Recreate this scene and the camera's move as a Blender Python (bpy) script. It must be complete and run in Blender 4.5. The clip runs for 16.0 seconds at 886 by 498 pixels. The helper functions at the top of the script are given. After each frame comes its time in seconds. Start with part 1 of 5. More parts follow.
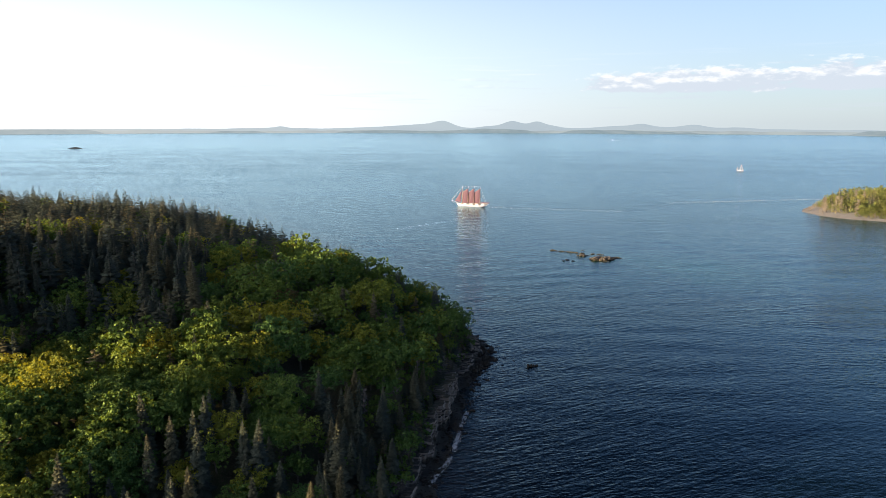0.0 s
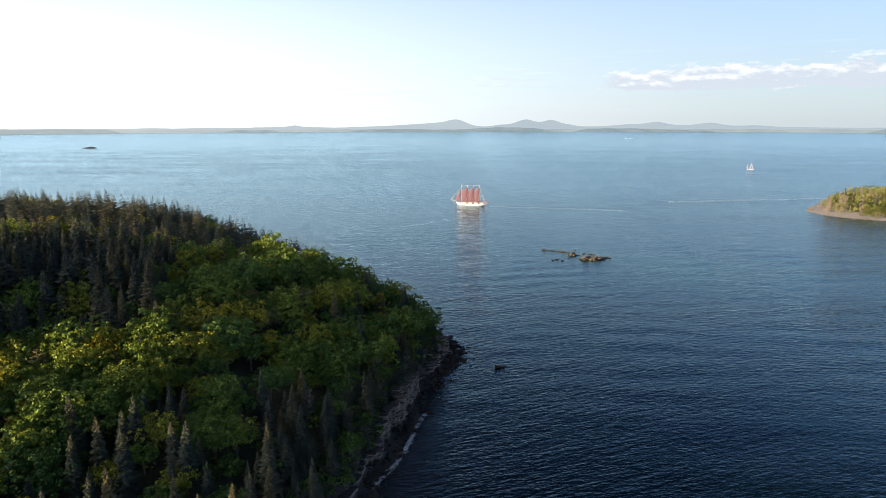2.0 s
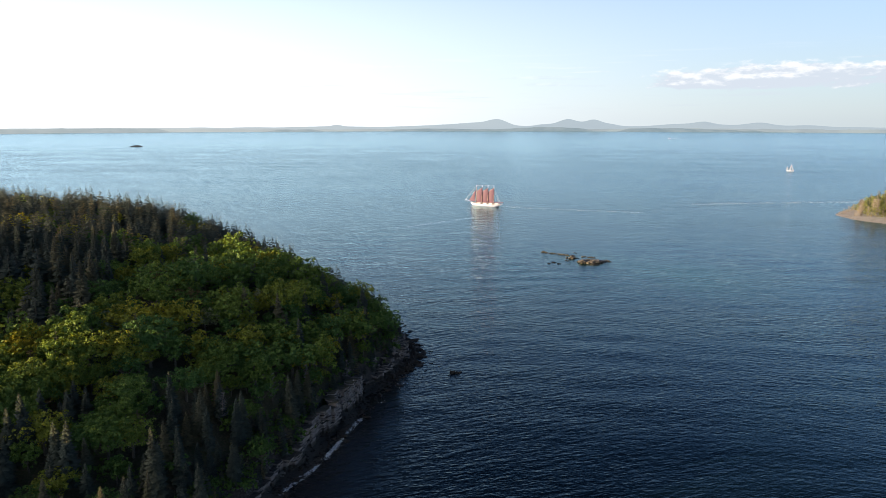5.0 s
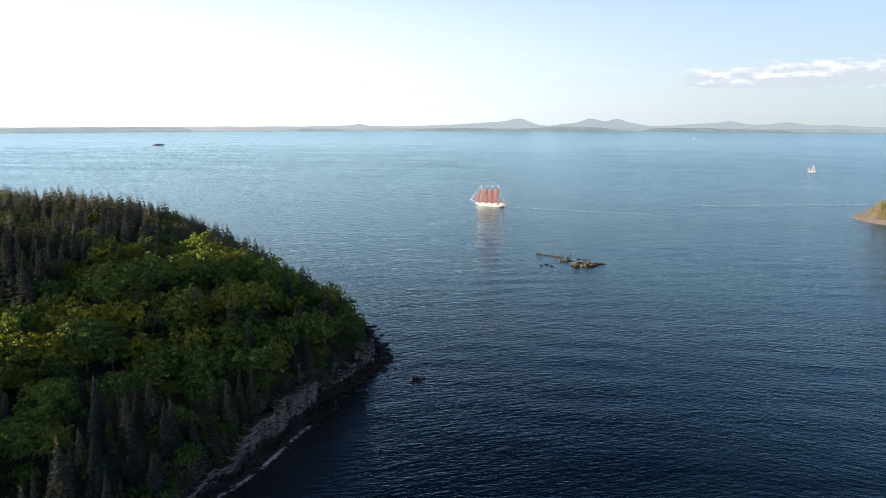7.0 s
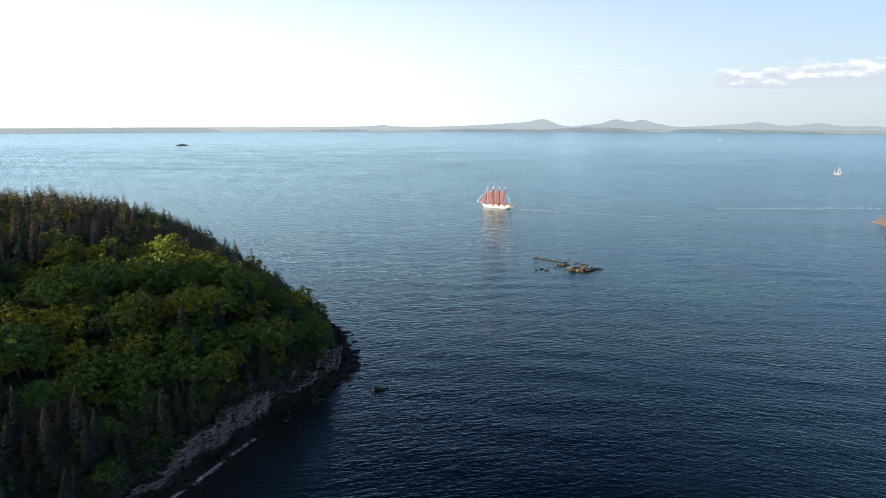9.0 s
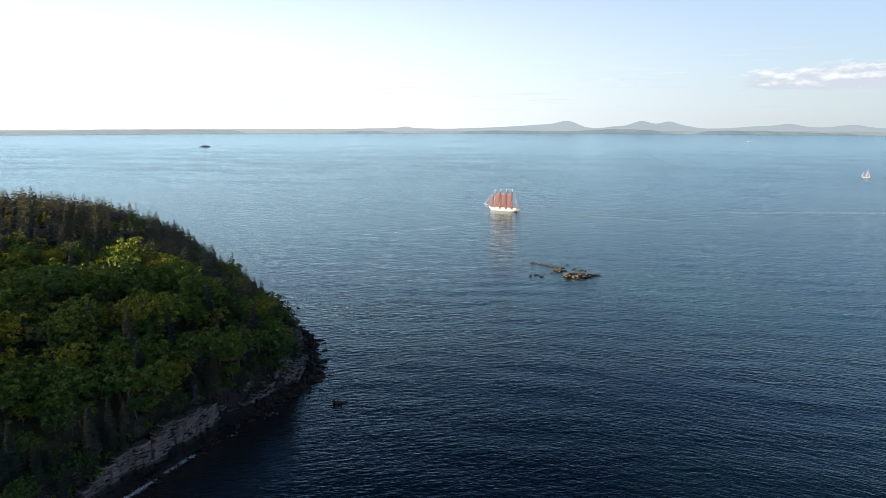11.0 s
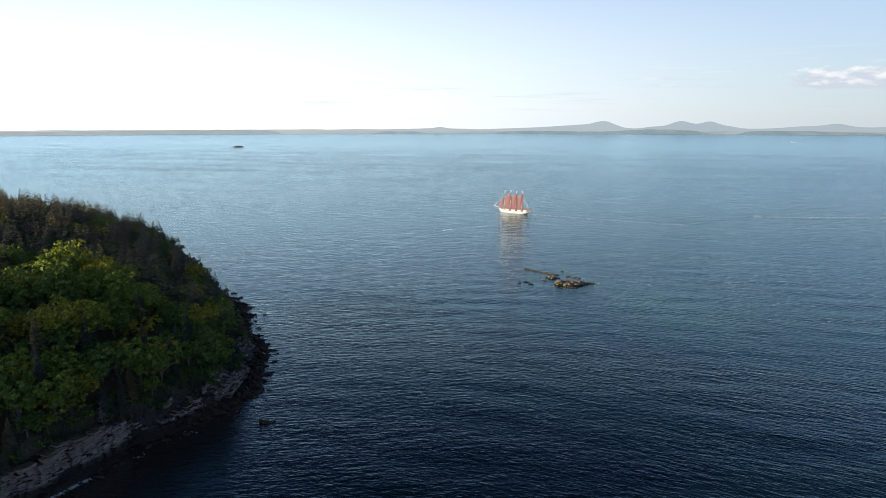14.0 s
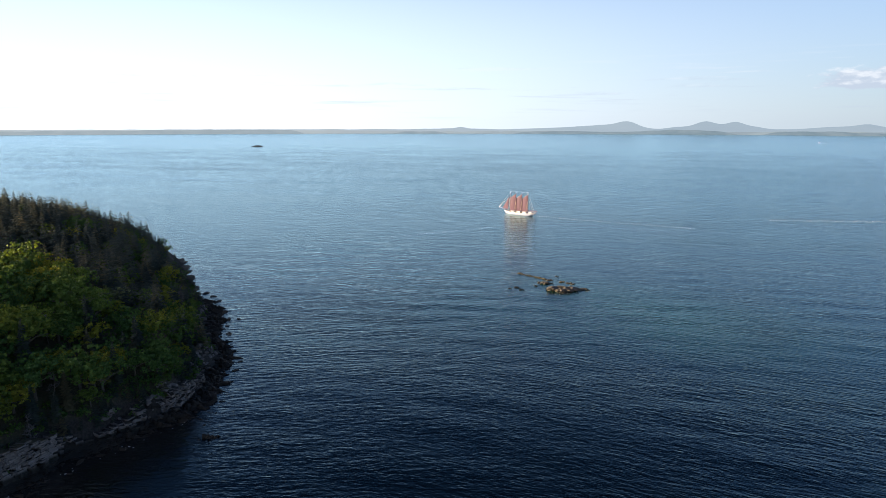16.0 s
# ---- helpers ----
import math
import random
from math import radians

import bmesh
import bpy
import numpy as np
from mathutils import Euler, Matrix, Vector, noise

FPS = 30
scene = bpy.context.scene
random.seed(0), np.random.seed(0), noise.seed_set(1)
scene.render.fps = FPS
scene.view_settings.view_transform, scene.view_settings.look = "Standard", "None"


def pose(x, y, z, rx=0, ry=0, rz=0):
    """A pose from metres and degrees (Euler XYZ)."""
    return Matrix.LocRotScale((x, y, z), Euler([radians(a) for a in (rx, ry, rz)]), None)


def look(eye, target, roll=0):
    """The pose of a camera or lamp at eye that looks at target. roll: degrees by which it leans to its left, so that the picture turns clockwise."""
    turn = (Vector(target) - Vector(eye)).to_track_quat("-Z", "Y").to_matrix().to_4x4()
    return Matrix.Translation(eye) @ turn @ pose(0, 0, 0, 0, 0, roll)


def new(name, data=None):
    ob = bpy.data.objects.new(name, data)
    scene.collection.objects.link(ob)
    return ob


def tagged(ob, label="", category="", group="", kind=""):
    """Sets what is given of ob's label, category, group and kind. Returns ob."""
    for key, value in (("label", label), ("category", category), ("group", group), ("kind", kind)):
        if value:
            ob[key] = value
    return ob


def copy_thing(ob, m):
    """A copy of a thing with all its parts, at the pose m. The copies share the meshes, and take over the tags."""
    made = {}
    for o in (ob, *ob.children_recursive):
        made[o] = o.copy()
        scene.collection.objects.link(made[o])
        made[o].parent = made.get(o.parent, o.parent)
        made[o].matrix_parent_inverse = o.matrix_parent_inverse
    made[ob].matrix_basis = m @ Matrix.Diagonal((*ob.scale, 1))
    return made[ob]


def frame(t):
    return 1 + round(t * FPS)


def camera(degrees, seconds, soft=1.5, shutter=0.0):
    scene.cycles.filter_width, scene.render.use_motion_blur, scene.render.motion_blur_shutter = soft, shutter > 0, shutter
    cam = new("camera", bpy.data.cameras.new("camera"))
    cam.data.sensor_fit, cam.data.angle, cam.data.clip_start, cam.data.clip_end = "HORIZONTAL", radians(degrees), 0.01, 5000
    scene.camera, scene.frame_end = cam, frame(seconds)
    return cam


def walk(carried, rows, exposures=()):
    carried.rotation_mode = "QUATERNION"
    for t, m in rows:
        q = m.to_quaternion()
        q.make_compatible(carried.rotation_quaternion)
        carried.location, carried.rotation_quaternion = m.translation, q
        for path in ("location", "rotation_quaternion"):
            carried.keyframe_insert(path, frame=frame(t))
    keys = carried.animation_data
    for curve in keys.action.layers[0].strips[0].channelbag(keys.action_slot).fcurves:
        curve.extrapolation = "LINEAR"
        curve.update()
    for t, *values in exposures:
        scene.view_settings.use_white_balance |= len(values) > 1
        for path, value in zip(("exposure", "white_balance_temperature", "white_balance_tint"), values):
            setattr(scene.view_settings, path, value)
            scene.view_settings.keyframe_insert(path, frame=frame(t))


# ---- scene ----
cam = camera(69.3, 16.0, soft=0.75)
# seconds, eye, yaw to the left, pitch, roll
PATH = [
    (0, 10.17, -8.72, 93.14, 0.105, -11.197, 0.101),
    (0.5, 14.19, -8.29, 93.22, 0.313, -11.274, 0.030),
    (1, 18.69, -7.89, 93.27, 0.599, -11.307, -0.022),
    (1.5, 23.58, -7.44, 93.30, 0.884, -11.314, -0.057),
    (2, 28.75, -6.89, 93.31, 1.530, -11.309, -0.079),
    (2.5, 34.11, -6.19, 93.31, 2.260, -11.302, -0.089),
    (3, 39.59, -5.29, 93.28, 2.973, -11.298, -0.090),
    (3.5, 45.14, -4.17, 93.24, 3.560, -11.300, -0.084),
    (4, 50.70, -2.81, 93.19, 4.245, -11.308, -0.072),
    (6.5, 77.56, 7.97, 92.69, 7.077, -11.386, 0.012),
    (7, 82.63, 10.88, 92.55, 7.635, -11.391, 0.027),
    (7.5, 87.60, 14.02, 92.41, 8.259, -11.388, 0.038),
    (8, 92.46, 17.36, 92.25, 8.815, -11.375, 0.047),
    (8.5, 97.23, 20.88, 92.08, 9.427, -11.354, 0.052),
    (9, 101.91, 24.56, 91.91, 9.902, -11.323, 0.053),
    (11.5, 124.39, 44.61, 90.95, 12.840, -11.129, 0.013),
    (12, 128.75, 48.81, 90.74, 13.454, -11.103, -0.001),
    (12.5, 133.06, 53.06, 90.54, 13.981, -11.089, -0.014),
    (13, 137.32, 57.34, 90.33, 14.508, -11.088, -0.025),
    (13.5, 141.52, 61.66, 90.12, 15.125, -11.098, -0.033),
    (14, 145.62, 66.01, 89.91, 15.607, -11.117, -0.037),
    (14.5, 149.61, 70.43, 89.70, 16.108, -11.140, -0.033),
    (15, 153.43, 74.93, 89.49, 16.665, -11.155, -0.022),
    (15.5, 157.05, 79.54, 89.29, 17.146, -11.150, 0.000),
    (16, 160.40, 84.31, 89.08, 17.637, -11.104, 0.035),
]


def aimed(x, y, z, yaw, pitch, roll):
    """The pose of an eye that looks along a yaw and a pitch."""
    a, b = radians(yaw), radians(pitch)
    way = Vector((-math.sin(a) * math.cos(b), math.cos(a) * math.cos(b), math.sin(b)))
    return look((x, y, z), Vector((x, y, z)) + way * 10, roll)


walk(cam, [(t, aimed(*row)) for t, *row in PATH], [(0.0, 2.57, 6450, 10), (9.0, 2.54, 6450, 10), (12.0, 2.45, 6450, 10), (14.5, 2.38, 6400, 10), (16.0, 2.34, 6030, 10)])

# ---- light ----
SUN_TO = Vector((-0.95, -0.31, 0.0)).normalized()  # where the sun stands, level
SUN_ELEV = 10.2


def nodes_of(tree):
    tree.nodes.clear()
    return tree.nodes, tree.links


def link_math(n, l, op, a, b=None, clamp=False):
    """A Math node; a and b are sockets or numbers."""
    m = n.new("ShaderNodeMath")
    m.operation, m.use_clamp = op, clamp
    for k, v in enumerate((a, b)):
        if v is None:
            continue
        if isinstance(v, (int, float)):
            m.inputs[k].default_value = v
        else:
            l.new(v, m.inputs[k])
    return m.outputs[0]


def smooth_range(n, l, value, lo, hi, to_lo=0.0, to_hi=1.0):
    m = n.new("ShaderNodeMapRange")
    m.interpolation_type = "SMOOTHSTEP"
    l.new(value, m.inputs[0])
    for k, v in enumerate((lo, hi, to_lo, to_hi)):
        m.inputs[k + 1].default_value = v
    return m.outputs[0]


def mixed(n, l, fac, a, b):
    m = n.new("ShaderNodeMix")
    m.data_type = "RGBA"
    for k, v in ((0, fac), (6, a), (7, b)):
        if isinstance(v, (int, float)):
            m.inputs[k].default_value = v
        elif isinstance(v, (tuple, list)):
            m.inputs[k].default_value = (*v[:3], 1)
        else:
            l.new(v, m.inputs[k])
    return m.outputs[2]


def noise_of(n, l, vec, scale, detail=4.0, rough=0.55):
    t = n.new("ShaderNodeTexNoise")
    t.inputs["Scale"].default_value, t.inputs["Detail"].default_value = scale, detail
    t.inputs["Roughness"].default_value = rough
    if vec is not None:
        l.new(vec, t.inputs["Vector"])
    return t.outputs["Fac"]


def scaled(n, l, vec, s, rot=(0, 0, 0)):
    m = n.new("ShaderNodeMapping")
    m.inputs["Scale"].default_value = s
    m.inputs["Rotation"].default_value = [radians(a) for a in rot]
    l.new(vec, m.inputs["Vector"])
    return m.outputs[0]


def crests(n, l, vec, along, across, turn):
    """Coordinates for waves with crests of a length and a spacing in metres, turned by degrees from the x axis."""
    m = n.new("ShaderNodeMapping")
    m.vector_type = "TEXTURE"
    m.inputs["Rotation"].default_value = (0, 0, radians(turn))
    m.inputs["Scale"].default_value = (along, across, 1)
    l.new(vec, m.inputs["Vector"])
    return m.outputs[0]


def make_world():
    w = bpy.data.worlds.new("sky")
    scene.world = w
    w.use_nodes = True
    n, l = nodes_of(w.node_tree)
    sky = n.new("ShaderNodeTexSky")
    sky.sky_type, sky.sun_disc = "NISHITA", False
    sky.sun_elevation = radians(SUN_ELEV + 4)
    sky.sun_rotation = math.atan2(SUN_TO.x, SUN_TO.y)
    sky.altitude, sky.air_density, sky.dust_density, sky.ozone_density = 50, 1.0, 0.4, 2.5
    where = n.new("ShaderNodeTexCoord").outputs["Generated"]
    sep = n.new("ShaderNodeSeparateXYZ")
    l.new(where, sep.inputs[0])
    x, y, z = sep.outputs
    # pale haze low over the water, brightest towards the sun
    toward = n.new("ShaderNodeVectorMath")
    toward.operation = "DOT_PRODUCT"
    l.new(where, toward.inputs[0])
    toward.inputs[1].default_value = SUN_TO
    glow = smooth_range(n, l, toward.outputs["Value"], -0.95, 0.45)
    lowness = smooth_range(n, l, z, -0.02, HAZE_TOP, 1, 0)
    haze = mixed(n, l, glow, (2.0, 2.3, 2.58), (5.5, 5.8, 6.05))
    clear = n.new("ShaderNodeVectorMath")
    clear.operation = "MULTIPLY"
    l.new(sky.outputs[0], clear.inputs[0])
    clear.inputs[1].default_value = CLEAR
    deeper = n.new("ShaderNodeVectorMath")
    deeper.operation = "SCALE"
    l.new(clear.outputs[0], deeper.inputs[0])
    l.new(smooth_range(n, l, z, 0.30, 0.58, 1.0, 0.27), deeper.inputs["Scale"])
    hazed = mixed(n, l, link_math(n, l, "MULTIPLY", lowness, 0.8), deeper.outputs[0], haze)
    # a bank of cloud, low over the water on the side away from the sun
    lumps = noise_of(n, l, scaled(n, l, where, (11, 11, 34)), 1.6, 8.0, 0.6)
    moved = n.new("ShaderNodeVectorMath")
    l.new(where, moved.inputs[0])
    moved.inputs[1].default_value = (-0.004, 0.0, 0.007)
    lumps_by = noise_of(n, l, scaled(n, l, moved.outputs[0], (11, 11, 34)), 1.6, 8.0, 0.6)
    east = link_math(n, l, "ARCTAN2", x, y)
    low = smooth_range(n, l, z, 0.030, 0.050)
    lift = smooth_range(n, l, east, 0.15, 0.60, -0.004, 0.006)
    high = smooth_range(n, l, link_math(n, l, "SUBTRACT", z, lift), 0.056, 0.098, 1, 0)
    side = smooth_range(n, l, east, 0.12, 0.26)
    bank = link_math(n, l, "MULTIPLY", link_math(n, l, "MULTIPLY", low, high), side)
    dens = link_math(n, l, "ADD", link_math(n, l, "MULTIPLY", bank, 0.55), lumps)
    cover = smooth_range(n, l, dens, 0.80, 0.95)
    wisps = noise_of(n, l, scaled(n, l, where, (4, 4, 90)), 1.5, 5.0, 0.6)
    thin = link_math(n, l, "MULTIPLY", smooth_range(n, l, wisps, 0.52, 0.75), smooth_range(n, l, z, 0.0, 0.02, 0.0, 1.0))
    thin = link_math(n, l, "MULTIPLY", thin, smooth_range(n, l, z, 0.05, 0.12, 0.5, 0.0))
    puff = link_math(n, l, "MULTIPLY", link_math(n, l, "SUBTRACT", lumps, lumps_by), 0.14)
    lit = smooth_range(n, l, link_math(n, l, "SUBTRACT", link_math(n, l, "ADD", z, puff), lift), 0.052, 0.082)
    cloud = mixed(n, l, lit, (2.6, 2.8, 3.15), (4.1, 4.05, 4.05))
    colour = mixed(n, l, link_math(n, l, "MULTIPLY", cover, 0.82), hazed, cloud)
    colour = mixed(n, l, thin, colour, cloud)
    # the wide bright glow round the sun itself
    aureole = n.new("ShaderNodeVectorMath")
    aureole.operation = "DOT_PRODUCT"
    l.new(where, aureole.inputs[0])
    up = radians(SUN_ELEV + 6)
    aureole.inputs[1].default_value = (SUN_TO.x * math.cos(up), SUN_TO.y * math.cos(up), math.sin(up))
    colour = mixed(n, l, smooth_range(n, l, aureole.outputs["Value"], 0.55, 1.0, 0.0, 0.9), colour, (14.5, 13.4, 12.0))
    bg = n.new("ShaderNodeBackground")
    bg.inputs["Strength"].default_value = SKY
    l.new(colour, bg.inputs["Color"])
    l.new(bg.outputs[0], n.new("ShaderNodeOutputWorld").inputs[0])


SKY, HAZE_TOP, CLEAR = 0.047, 0.45, (0.61, 0.70, 0.86)
make_world()
sun = new("sun", bpy.data.lights.new("sun", "SUN"))
sun.data.energy, sun.data.angle, sun.data.color = 5.0, radians(0.6), (1.0, 0.70, 0.32)
e = radians(SUN_ELEV)
sun.matrix_world = look((0, 0, 300), Vector((0, 0, 300)) - Vector((SUN_TO.x * math.cos(e), SUN_TO.y * math.cos(e), math.sin(e))))

# ---- materials ----


def material(name):
    m = bpy.data.materials.new(name)
    m.use_nodes = True
    n, l = nodes_of(m.node_tree)
    out = n.new("ShaderNodeOutputMaterial")
    b = n.new("ShaderNodeBsdfPrincipled")
    l.new(b.outputs[0], out.inputs[0])
    return m, n, l, b, out


def plain(name, colour, rough=0.6, scale=2.0, spread=0.25, bump=0.0, metal=0.0):
    """Paint, wood or cloth: one colour, uneven at two scales."""
    m, n, l, b, _ = material(name)
    obj = n.new("ShaderNodeTexCoord").outputs["Object"]
    a = noise_of(n, l, obj, scale, 6)
    c = noise_of(n, l, obj, scale * 9, 3)
    f = link_math(n, l, "ADD", link_math(n, l, "MULTIPLY", a, 0.65), link_math(n, l, "MULTIPLY", c, 0.35))
    lo, hi = [v * (1 - spread) for v in colour], [min(1, v * (1 + spread)) for v in colour]
    l.new(mixed(n, l, smooth_range(n, l, f, 0.3, 0.7), lo, hi), b.inputs["Base Color"])
    b.inputs["Roughness"].default_value, b.inputs["Metallic"].default_value = rough, metal
    if bump:
        bp = n.new("ShaderNodeBump")
        bp.inputs["Strength"].default_value, bp.inputs["Distance"].default_value = 0.6, bump
        l.new(f, bp.inputs["Height"])
        l.new(bp.outputs[0], b.inputs["Normal"])
    return m


def foliage(name, dark, mid, light, rough=0.6, through_leaf=0.26, joined=False):
    """Leaves: colour varies from tree to tree and from clump to clump, and light passes through them."""
    m, n, l, b, out = material(name)
    if joined:
        at = n.new("ShaderNodeAttribute")
        at.attribute_name = "tint"
        rnd = at.outputs["Fac"]
    else:
        rnd = n.new("ShaderNodeObjectInfo").outputs["Random"]
    isl = n.new("ShaderNodeNewGeometry").outputs["Random Per Island"]
    ramp = n.new("ShaderNodeValToRGB")
    ramp.color_ramp.elements[0].color, ramp.color_ramp.elements[1].color = (*dark, 1), (*light, 1)
    ramp.color_ramp.elements.new(0.62).color = (*mid, 1)
    l.new(rnd, ramp.inputs[0])
    grain = link_math(n, l, "ADD", link_math(n, l, "MULTIPLY", isl, 0.5), 0.75)
    col = n.new("ShaderNodeVectorMath")
    col.operation = "SCALE"
    l.new(ramp.outputs[0], col.inputs[0])
    l.new(grain, col.inputs["Scale"])
    l.new(col.outputs[0], b.inputs["Base Color"])
    b.inputs["Roughness"].default_value = rough
    b.inputs["Specular IOR Level"].default_value = 0.08
    # light that has passed through a leaf comes out yellower
    tr = n.new("ShaderNodeBsdfTranslucent")
    gold = n.new("ShaderNodeVectorMath")
    gold.operation = "MULTIPLY"
    l.new(col.outputs[0], gold.inputs[0])
    gold.inputs[1].default_value = (1.6, 1.3, 0.45)
    l.new(gold.outputs[0], tr.inputs[0])
    mx = n.new("ShaderNodeMixShader")
    mx.inputs[0].default_value = through_leaf
    l.new(b.outputs[0], mx.inputs[1])
    l.new(tr.outputs[0], mx.inputs[2])
    l.new(mx.outputs[0], out.inputs[0])
    return m


LEAF = ((0.050, 0.102, 0.034), (0.086, 0.134, 0.031), (0.184, 0.188, 0.027))
GREY_LEAF = ((0.105, 0.128, 0.080), (0.130, 0.155, 0.090), (0.150, 0.165, 0.105))
RUST_LEAF = ((0.070, 0.058, 0.032), (0.080, 0.066, 0.034), (0.090, 0.074, 0.036))
NEEDLE = ((0.039, 0.051, 0.046), (0.055, 0.066, 0.053), (0.108, 0.094, 0.052))
M_LEAF_GREY = foliage("grey_green_leaves", *GREY_LEAF)
M_LEAF_RUST = foliage("rusty_young_leaves", *RUST_LEAF)
M_LEAF = foliage("broad_leaves", *LEAF)
M_LEAF_WOODS = foliage("broad_leaves_woods", *LEAF, joined=True)
M_NEEDLE = foliage("spruce_needles", *NEEDLE, rough=0.65, through_leaf=0.1)
M_NEEDLE_WOODS = foliage("spruce_needles_woods", *NEEDLE, rough=0.65, through_leaf=0.1, joined=True)
M_TWIG = foliage("bare_grey_twigs", (0.10, 0.092, 0.100), (0.125, 0.115, 0.122), (0.155, 0.142, 0.148), rough=0.8, through_leaf=0.0)
M_BARK = plain("bark", (0.09, 0.075, 0.06), 0.85, 3.0, 0.4, 0.03)


def make_rock(name, pale, dark, rough, strata=0.0, wet_under=None, shine=0.5):
    m, n, l, b, _ = material(name)
    pos = n.new("ShaderNodeNewGeometry").outputs["Position"]
    big = noise_of(n, l, pos, 0.22, 6, 0.6)
    fine = noise_of(n, l, pos, 2.6, 8, 0.65)
    layers = noise_of(n, l, scaled(n, l, pos, (0.10, 0.10, 4.2), (6, -7, 0)), 1.0, 6, 0.7)
    f = link_math(n, l, "ADD", link_math(n, l, "MULTIPLY", big, 0.4), link_math(n, l, "MULTIPLY", fine, 0.35))
    f = link_math(n, l, "ADD", f, link_math(n, l, "MULTIPLY", layers, 0.25 + strata))
    col = mixed(n, l, smooth_range(n, l, f, 0.36, 0.68 + strata * 0.4), dark, pale)
    if wet_under is not None:
        sep = n.new("ShaderNodeSeparateXYZ")
        l.new(pos, sep.inputs[0])
        edge = link_math(n, l, "ADD", sep.outputs[2], link_math(n, l, "MULTIPLY", big, -1.6))
        col = mixed(n, l, smooth_range(n, l, edge, wet_under - 1.2, wet_under), (0.018, 0.016, 0.013), col)
    each = link_math(n, l, "ADD", n.new("ShaderNodeObjectInfo").outputs["Random"], n.new("ShaderNodeNewGeometry").outputs["Random Per Island"])
    tone = n.new("ShaderNodeVectorMath")
    tone.operation = "SCALE"
    l.new(col, tone.inputs[0])
    l.new(link_math(n, l, "ADD", link_math(n, l, "MULTIPLY", link_math(n, l, "FRACT", each), 0.4), 0.75), tone.inputs["Scale"])
    l.new(tone.outputs[0], b.inputs["Base Color"])
    b.inputs["Roughness"].default_value, b.inputs["Specular IOR Level"].default_value = rough, shine
    bp = n.new("ShaderNodeBump")
    bp.inputs["Strength"].default_value, bp.inputs["Distance"].default_value = 0.9, 0.35
    l.new(f, bp.inputs["Height"])
    l.new(bp.outputs[0], b.inputs["Normal"])
    return m


M_CLIFF = make_rock("layered_grey_rock", (0.185, 0.162, 0.156), (0.022, 0.018, 0.017), 0.85, 0.35, wet_under=2.0)
M_WEED_ROCK = make_rock("wet_dark_rock", (0.034, 0.028, 0.024), (0.008, 0.007, 0.006), 0.7, shine=0.2)
M_REEF = make_rock("tan_reef_rock", (0.100, 0.092, 0.104), (0.017, 0.015, 0.016), 0.7, wet_under=0.5)
M_SHINGLE = make_rock("grey_shingle", (0.13, 0.13, 0.13), (0.05, 0.048, 0.047), 0.8)
M_BEACH = make_rock("tan_beach", (0.135, 0.142, 0.200), (0.066, 0.070, 0.098), 0.85)


def make_ground():
    m, n, l, b, _ = material("forest_floor")
    pos = n.new("ShaderNodeNewGeometry").outputs["Position"]
    a, c = noise_of(n, l, pos, 0.15, 5), noise_of(n, l, pos, 1.7, 6)
    col = mixed(n, l, smooth_range(n, l, a, 0.35, 0.65), (0.030, 0.028, 0.016), (0.045, 0.052, 0.018))
    col = mixed(n, l, smooth_range(n, l, c, 0.4, 0.7), col, (0.075, 0.058, 0.036))
    rock = mixed(n, l, smooth_range(n, l, c, 0.35, 0.65), (0.012, 0.010, 0.009), (0.038, 0.032, 0.028))
    sep = n.new("ShaderNodeSeparateXYZ")
    l.new(pos, sep.inputs[0])
    up = link_math(n, l, "ADD", sep.outputs[2], link_math(n, l, "MULTIPLY", a, -5.0))
    col = mixed(n, l, smooth_range(n, l, up, 4.0, 7.0), rock, col)
    col = mixed(n, l, smooth_range(n, l, up, -1.5, -0.1), (0.018, 0.016, 0.013), col)
    l.new(col, b.inputs["Base Color"])
    b.inputs["Roughness"].default_value = 0.9
    bp = n.new("ShaderNodeBump")
    bp.inputs["Strength"].default_value, bp.inputs["Distance"].default_value = 0.8, 0.3
    l.new(c, bp.inputs["Height"])
    l.new(bp.outputs[0], b.inputs["Normal"])
    return m


M_GROUND = make_ground()


